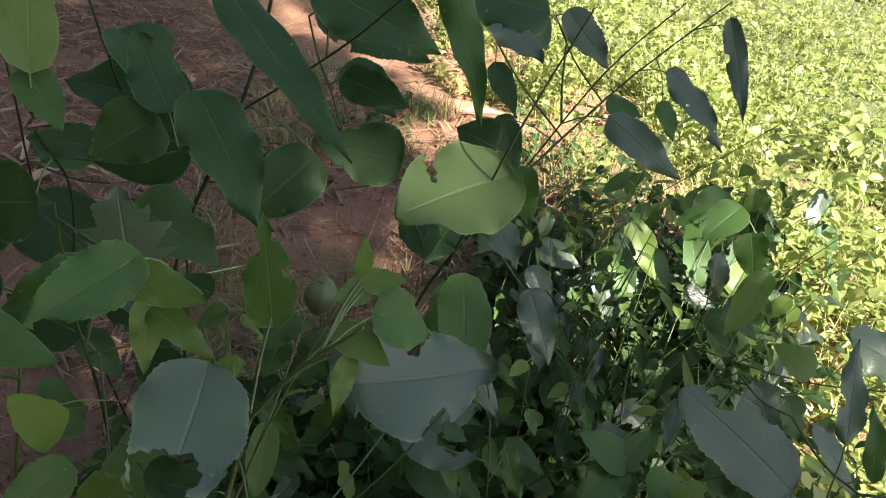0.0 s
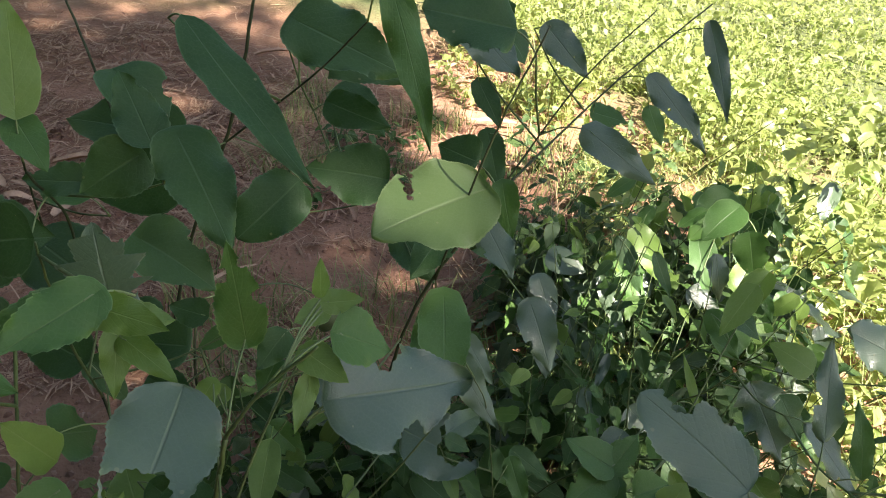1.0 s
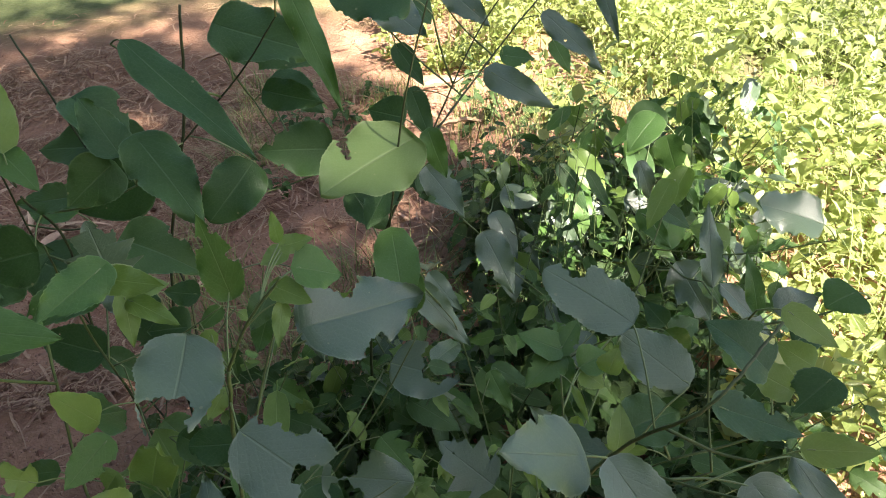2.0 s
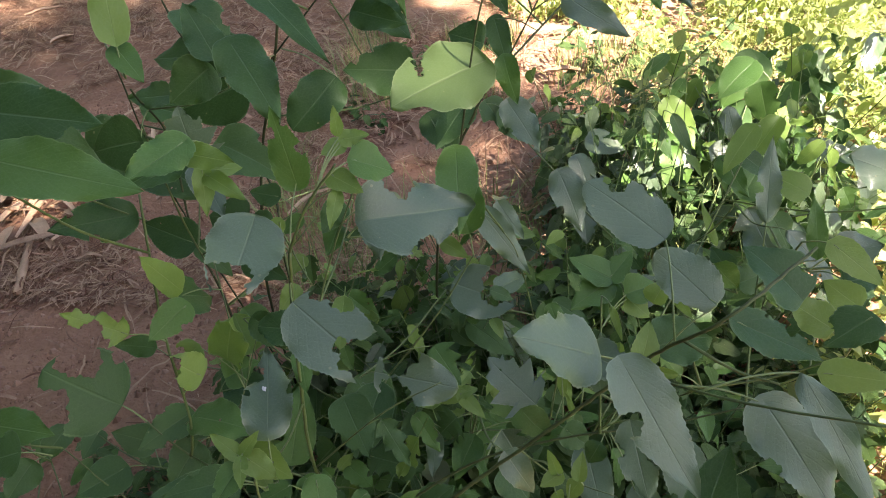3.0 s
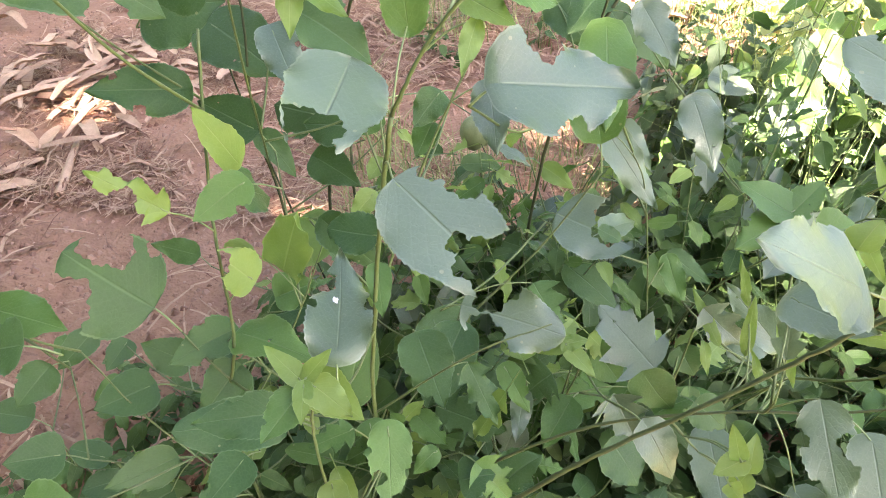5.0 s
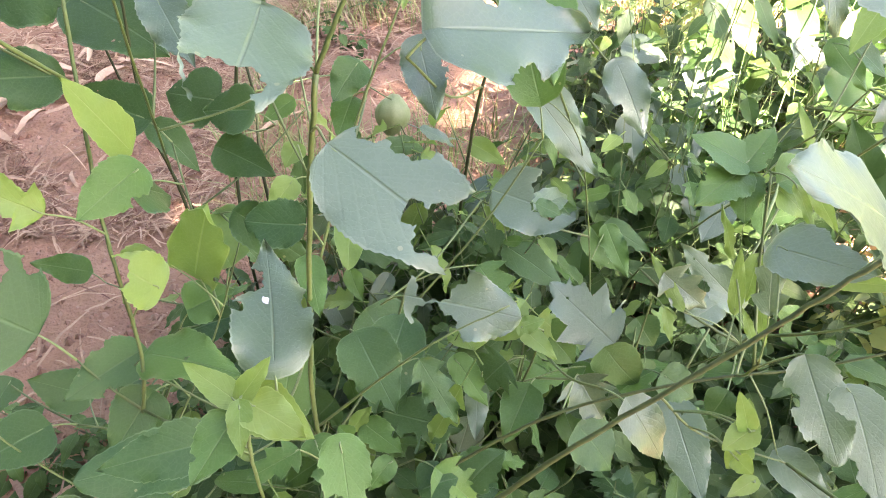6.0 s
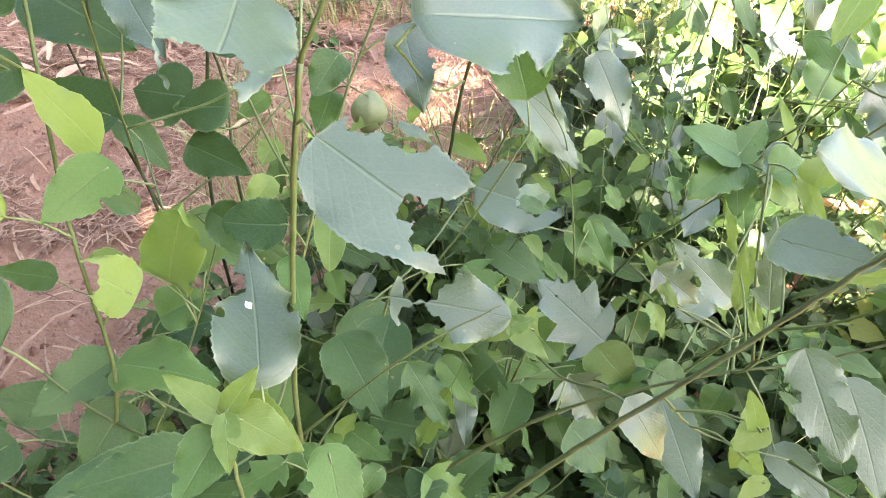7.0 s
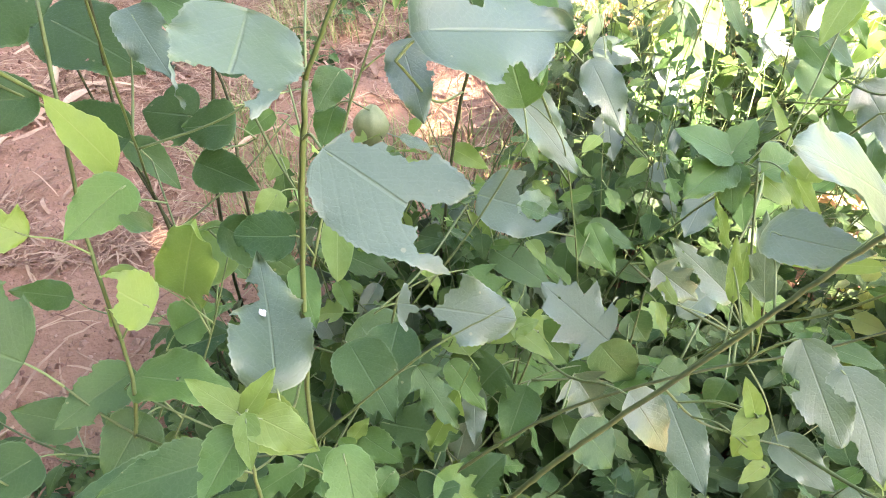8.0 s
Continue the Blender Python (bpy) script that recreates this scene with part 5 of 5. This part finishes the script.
# ---- grass and creeping herbs ----
def tuft_blades(rnd, count, box, tall, keep):
    chunks = []
    while len(chunks) < count:
        x, y = rnd.uniform(box[0], box[1]), rnd.uniform(box[2], box[3])
        if not keep(x, y):
            continue
        h, yaw = rnd.uniform(0.4, 1.0) * tall, rnd.uniform(0, 6.3)
        lean = rnd.uniform(0.2, 1.1)
        w = rnd.uniform(0.0008, 0.0022)
        z0 = ground_height(x, y) - 0.004
        verts, faces = [], []
        for i in range(4):
            t = i / 3
            r = lean * h * t * t
            px, py, pz = x + r * math.cos(yaw), y + r * math.sin(yaw), z0 + h * (t - 0.35 * lean * t * t)
            ww = w * (1 - 0.85 * t)
            verts += [(px - ww * math.sin(yaw), py + ww * math.cos(yaw), pz), (px + ww * math.sin(yaw), py - ww * math.cos(yaw), pz)]
            if i:
                faces.append((2 * i - 2, 2 * i - 1, 2 * i + 1, 2 * i))
        chunks.append((verts, faces))
    return join(chunks)


def herb_leaves(rnd, count, box, low, high, small, large, keep):
    chunks, uvs = [], []
    while len(chunks) < count:
        x, y = rnd.uniform(box[0], box[1]), rnd.uniform(box[2], box[3])
        if not keep(x, y):
            continue
        mound = 0.10 + 1.2 * max(0.0, noise.noise((x * 2.0, y * 2.0, 7)) + 0.2) + 2.2 * max(0.0, noise.noise((x * 5.0, y * 5.0, 4)) - 0.05)
        z = ground_height(x, y) + low + (high - low) * mound * rnd.random() ** 1.3
        s = rnd.uniform(small, large)
        thin = rnd.choice((0.35, 0.6, 1.0, 1.0))
        m = Euler((rnd.gauss(0, 0.6), rnd.gauss(0, 0.6), rnd.uniform(0, 6.3))).to_matrix()
        shape = ((0, 0, 0), (0.3, 0.34 * thin, 0.06), (0.3, 0, -0.02), (0.3, -0.34 * thin, 0.06), (0.68, 0.26 * thin, 0.03), (0.68, 0, -0.04), (0.68, -0.26 * thin, 0.03), (1, 0, -0.14))
        verts = [tuple(Vector((x, y, z)) + m @ Vector(q) * s) for q in shape]
        chunks.append((verts, [(0, 2, 1), (0, 3, 2), (1, 2, 5, 4), (2, 3, 6, 5), (4, 5, 7), (5, 6, 7)]))
        uvs += [(q[0], 0.5 + q[1]) for q in shape]
    return (*join(chunks), uvs)


def sunny(x, y):
    """Where the sunny herbs grow: a meadow that thins out with distance, with bare gaps."""
    edge = 0.52 + 0.35 * noise.noise((x * 1.5, y * 1.5, 9.0))
    bare = noise.noise((x * 2.6, y * 2.6, 5.0)) + 0.6 * noise.noise((x * 7, y * 7, 2.0))
    far = math.hypot(x, y)
    return x > edge - 0.33 * (y - 0.9) and y > 0.45 - 0.33 * x + 0.5 * noise.noise((x * 1.3, y * 1.3, 12.0)) and bare > -0.34 + 0.3 * rnd.random() and rnd.random() < min(1.0, (2.6 / far) ** 2.5)


rnd = random.Random(21)
v, f, uv = herb_leaves(rnd, 95000, (-0.8, 6.5, -0.8, 7.5), 0.005, 0.36, 0.012, 0.046, sunny)
tagged(mesh_object("creeping_herbs", v, f, HERB, uv), "dense carpet of low yellow-green herbs in sun", "herbs", kind="stuff")
v, f = tuft_blades(rnd, 11000, (-0.8, 6.5, -0.8, 7.5), 0.34, sunny)
tagged(mesh_object("grass", v, f, GRASS), "thin yellow-green grass among the herbs", "grass", kind="stuff")


def shady(x, y):
    return noise.noise((x * 2.5, y * 2.5, 3.0)) > 0.0 and x > -0.55


v, f = tuft_blades(rnd, 3200, (-0.55, 0.8, 0.7, 2.3), 0.15, shady)
tagged(mesh_object("grass", v, f, GRASS), "thin green grass under the weeds", "grass", kind="stuff")


# ---- small details on the front weeds ----
def curled_leaf(plant, at, length, width):
    """A young leaf rolled up into an egg-shaped bud with raised ribs."""
    verts, faces = [], []
    for i in range(13):
        t = i / 12
        w = 0.5 * width * math.sin(math.pi * (0.04 + 0.92 * t)) ** 0.8
        for j in range(28):
            a = 2 * math.pi * j / 28
            w2 = w * (1 + 0.14 * (abs(math.cos(4 * a + 1.2 * t)) ** 0.5 - 0.6))
            verts.append((w2 * math.cos(a), w2 * math.sin(a) * 0.8, (t - 0.5) * length))
    for i in range(12):
        for j in range(28):
            faces.append((i * 28 + j, i * 28 + (j + 1) % 28, (i + 1) * 28 + (j + 1) % 28, (i + 1) * 28 + j))
    faces.append(tuple(range(28))[::-1])
    faces.append(tuple(12 * 28 + j for j in range(28)))
    uvs = [(0.1 + 0.8 * (i // 28) / 12, 0.5 + 0.45 * math.sin(2 * math.pi * (i % 28) / 28)) for i in range(13 * 28)]
    top = at + Vector((0, 0, length * 0.42))
    q = plant.nearest(top, -0.05)
    sv, sf = tube(spline([q, q.lerp(top, 0.6) + Vector((0, 0, 0.03)), top], 6), 0.0012, 0.0009, 6)
    under(mesh_object("branch", sv, sf, STEM), plant.root)
    ob = mesh_object("curled_leaf", verts, faces, BUD, uvs)
    ob.matrix_basis = Matrix.Translation(at) @ Euler((-0.55, 0.28, 0.2)).to_matrix().to_4x4()
    under(ob, plant.root)
    ob["label"] = "pale green curled young leaf"


curled_leaf(PLANT_E, Vector((-0.123, 0.750, 0.306)), 0.056, 0.047)

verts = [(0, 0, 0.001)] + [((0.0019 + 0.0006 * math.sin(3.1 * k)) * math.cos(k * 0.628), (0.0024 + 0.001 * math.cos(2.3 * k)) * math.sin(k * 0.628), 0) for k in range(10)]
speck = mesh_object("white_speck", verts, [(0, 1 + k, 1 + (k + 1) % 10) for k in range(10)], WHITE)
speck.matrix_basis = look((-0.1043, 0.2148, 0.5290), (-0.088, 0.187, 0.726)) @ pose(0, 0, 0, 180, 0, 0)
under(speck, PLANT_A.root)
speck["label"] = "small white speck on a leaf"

# ---- unseen tree, added to cast the shade over the weeds ----
def unseen_shade_tree():
    r = random.Random(31)
    root = new("unseen_shade_tree")
    foot = Vector((9.5, -5.4, 0))
    root.matrix_basis = Matrix.Translation(foot)
    tagged(root, "unseen broad leafy tree added to shade the weed patch", "tree")
    crown_at = Vector((-1.10, 0.70, 0)) + SUN_FROM * 13.0
    along = Vector((-SUN_FROM.x, -SUN_FROM.y, 0)).normalized()
    across = Vector((along.y, -along.x, 0))
    fork = crown_at - Vector((-0.5, 0.4, 1.0))
    v, f = tube(spline([foot - Vector((0, 0, 0.1)), foot.lerp(fork, 0.35) + Vector((0.3, 0, 0.5)), fork], 8), 0.26, 0.12, 12, 0.1, r)
    under(mesh_object("trunk", v, f, BARK), root)
    gap = Vector((0.005, 0.505, 0.66))
    for limb in range(11):
        a = limb * 0.57
        tip = crown_at + across * math.cos(a) * 1.2 + along * math.sin(a) * 1.9 + Vector((0, 0, r.uniform(-0.3, 0.5)))
        way = spline([fork, fork.lerp(tip, 0.5) + Vector((0, 0, 0.2)), tip], 5)
        if min(((q - gap) - SUN_FROM * (q - gap).dot(SUN_FROM)).length for q in way) < 0.22:
            continue
        v, f = tube(way, 0.06, 0.012, 7)
        under(mesh_object("limb", v, f, BARK), root)
    # crown gaps aimed along the sun so patches land on chosen spots
    gaps = [(gap, 0.10), (Vector((0.42, 0.75, 0.40)), 0.06), (Vector((0.15, 1.05, 0.10)), 0.06)]
    gaps += [(Vector((0.36, 1.00, 0.30)), 0.08), (Vector((-0.14, 0.62, 0.02)), 0.06), (Vector((-1.25, 1.10, 0.0)), 0.12), (Vector((0.0, 1.9, 0.0)), 0.14)]
    gaps += [(Vector((0.46, 0.62, 0.30)), 0.07), (Vector((0.52, 0.84, 0.30)), 0.10), (Vector((-0.90, 2.0, 0.0)), 0.07), (Vector((-0.45, 1.75, 0.0)), 0.06)]
    gaps += [(Vector((0.12, 1.05, 0.0)), 0.11), (Vector((-0.12, 1.22, 0.0)), 0.08), (Vector((0.30, 0.55, 0.35)), 0.055), (Vector((0.42, 0.50, 0.40)), 0.06), (Vector((0.36, 0.36, 0.45)), 0.055), (Vector((0.48, 0.98, 0.25)), 0.07)]
    shape = ((0, 0, 0), (0.35, 0.3, 0.04), (0.35, -0.3, 0.04), (0.7, 0.24, 0.02), (0.7, -0.24, 0.02), (1, 0, -0.1))
    chunks, uvs = [], []
    while len(chunks) < 17500:
        d = Vector((r.gauss(0, 1), r.gauss(0, 1), r.gauss(0, 1))).normalized()
        q = d * r.random() ** 0.42 * (1 + 0.16 * noise.noise(d * 2.2))
        p = crown_at + Vector((q.x * 1.58, q.y * 2.05, 0)) + Vector((0, 0, q.z * 0.85))
        if any(((p - g) - SUN_FROM * (p - g).dot(SUN_FROM)).length < w for g, w in gaps):
            continue
        s = r.uniform(0.07, 0.14)
        m = Euler((r.gauss(0, 0.6), r.gauss(0, 0.6), r.uniform(0, 6.3))).to_matrix()
        chunks.append(([tuple(p + m @ Vector(c) * s) for c in shape], [(0, 2, 1), (1, 2, 4, 3), (3, 4, 5)]))
        uvs += [(c[0], 0.5 + c[1]) for c in shape]
    # extra spray added to keep the sun off one near leaf
    spray = Vector((0.15, 0.17, 0.64)) + SUN_FROM * 12.4
    v, f = tube(spline([fork, fork.lerp(spray, 0.5) + Vector((0, 0, 0.1)), spray], 5), 0.03, 0.008, 6)
    under(mesh_object("limb", v, f, BARK), root)
    while len(chunks) < 17900:
        p = spray + Vector((r.gauss(0, 0.13), r.gauss(0, 0.13), r.gauss(0, 0.13)))
        if any(((p - g) - SUN_FROM * (p - g).dot(SUN_FROM)).length < w for g, w in gaps):
            continue
        s = r.uniform(0.07, 0.14)
        m = Euler((r.gauss(0, 0.6), r.gauss(0, 0.6), r.uniform(0, 6.3))).to_matrix()
        chunks.append(([tuple(p + m @ Vector(c) * s) for c in shape], [(0, 2, 1), (1, 2, 4, 3), (3, 4, 5)]))
        uvs += [(c[0], 0.5 + c[1]) for c in shape]
    # side clump added to thin the sun on the soil behind
    side = Vector((-1.75, 2.9, 0)) + SUN_FROM * 13.0
    v, f = tube(spline([fork, fork.lerp(side, 0.5) + Vector((0, 0, 0.3)), side], 6), 0.07, 0.015, 7)
    under(mesh_object("limb", v, f, BARK), root)
    while len(chunks) < 20600:
        d = Vector((r.gauss(0, 1), r.gauss(0, 1), r.gauss(0, 1))).normalized()
        q = d * r.random() ** 0.42 * (1 + 0.25 * noise.noise(d * 2.2))
        p = side + across * q.x * 1.3 + along * q.y * 1.9 + Vector((0, 0, q.z * 0.8))
        s = r.uniform(0.07, 0.14)
        m = Euler((r.gauss(0, 0.6), r.gauss(0, 0.6), r.uniform(0, 6.3))).to_matrix()
        chunks.append(([tuple(p + m @ Vector(c) * s) for c in shape], [(0, 2, 1), (1, 2, 4, 3), (3, 4, 5)]))
        uvs += [(c[0], 0.5 + c[1]) for c in shape]
    v, f = join(chunks)
    under(mesh_object("crown", v, f, CROWN, uvs), root)


unseen_shade_tree()


# ---- unseen bushes, added around to block skylight from the sides ----
def bush(seed, x, y, wide, tall):
    r = random.Random(seed)
    root = new("bush")
    root.matrix_basis = Matrix.Translation((x, y, 0))
    tagged(root, "unseen tall dense leafy bush added to block low skylight", "bush", "bushes round the clearing")
    for k in range(4):
        a = r.uniform(0, 6.3)
        tip = Vector((x + 0.4 * wide * math.cos(a), y + 0.4 * wide * math.sin(a), tall * 0.7))
        v, f = tube(spline([(x + 0.1 * math.cos(a), y + 0.1 * math.sin(a), -0.05), ((x + tip.x) / 2, (y + tip.y) / 2, tall * 0.45), tuple(tip)], 4), 0.035, 0.012, 6)
        under(mesh_object("limb", v, f, BARK), root)
    shape = ((0, 0, 0), (0.4, 0.3, 0.05), (0.4, -0.3, 0.05), (1, 0, -0.1))
    chunks, uvs = [], []
    for k in range(2600):
        d = Vector((r.gauss(0, 1), r.gauss(0, 1), r.gauss(0, 1))).normalized()
        q = d * r.random() ** 0.3 * (1 + 0.25 * noise.noise(d * 2 + Vector((seed, 0, 0))))
        p = Vector((x + q.x * wide, y + q.y * wide, tall * (0.5 + 0.5 * q.z)))
        s = r.uniform(0.16, 0.30)
        m = Euler((r.gauss(0, 0.7), r.gauss(0, 0.7), r.uniform(0, 6.3))).to_matrix()
        chunks.append(([tuple(p + m @ Vector(c) * s) for c in shape], [(0, 2, 1), (1, 2, 3)]))
        uvs += [(c[0], 0.5 + c[1]) for c in shape]
    v, f = join(chunks)
    under(mesh_object("crown", v, f, CROWN, uvs), root)


for k in range(15):
    a = 2 * math.pi * (k + 0.3 * math.sin(3.7 * k)) / 15
    if -1.15 < a - 2 * math.pi * (a > math.pi) < 0.6:
        continue
    d = 6.6 if 0.1 < a < 2.4 else 4.6
    bush(700 + k, -0.2 + d * math.cos(a), 0.8 + d * math.sin(a), 1.3, 5.2 + 0.9 * math.sin(5.1 * k))
# two nearer bushes added to take skylight off the left side
bush(790, -1.55, -0.55, 0.85, 3.0)
bush(791, -0.55, -1.45, 0.85, 2.8)
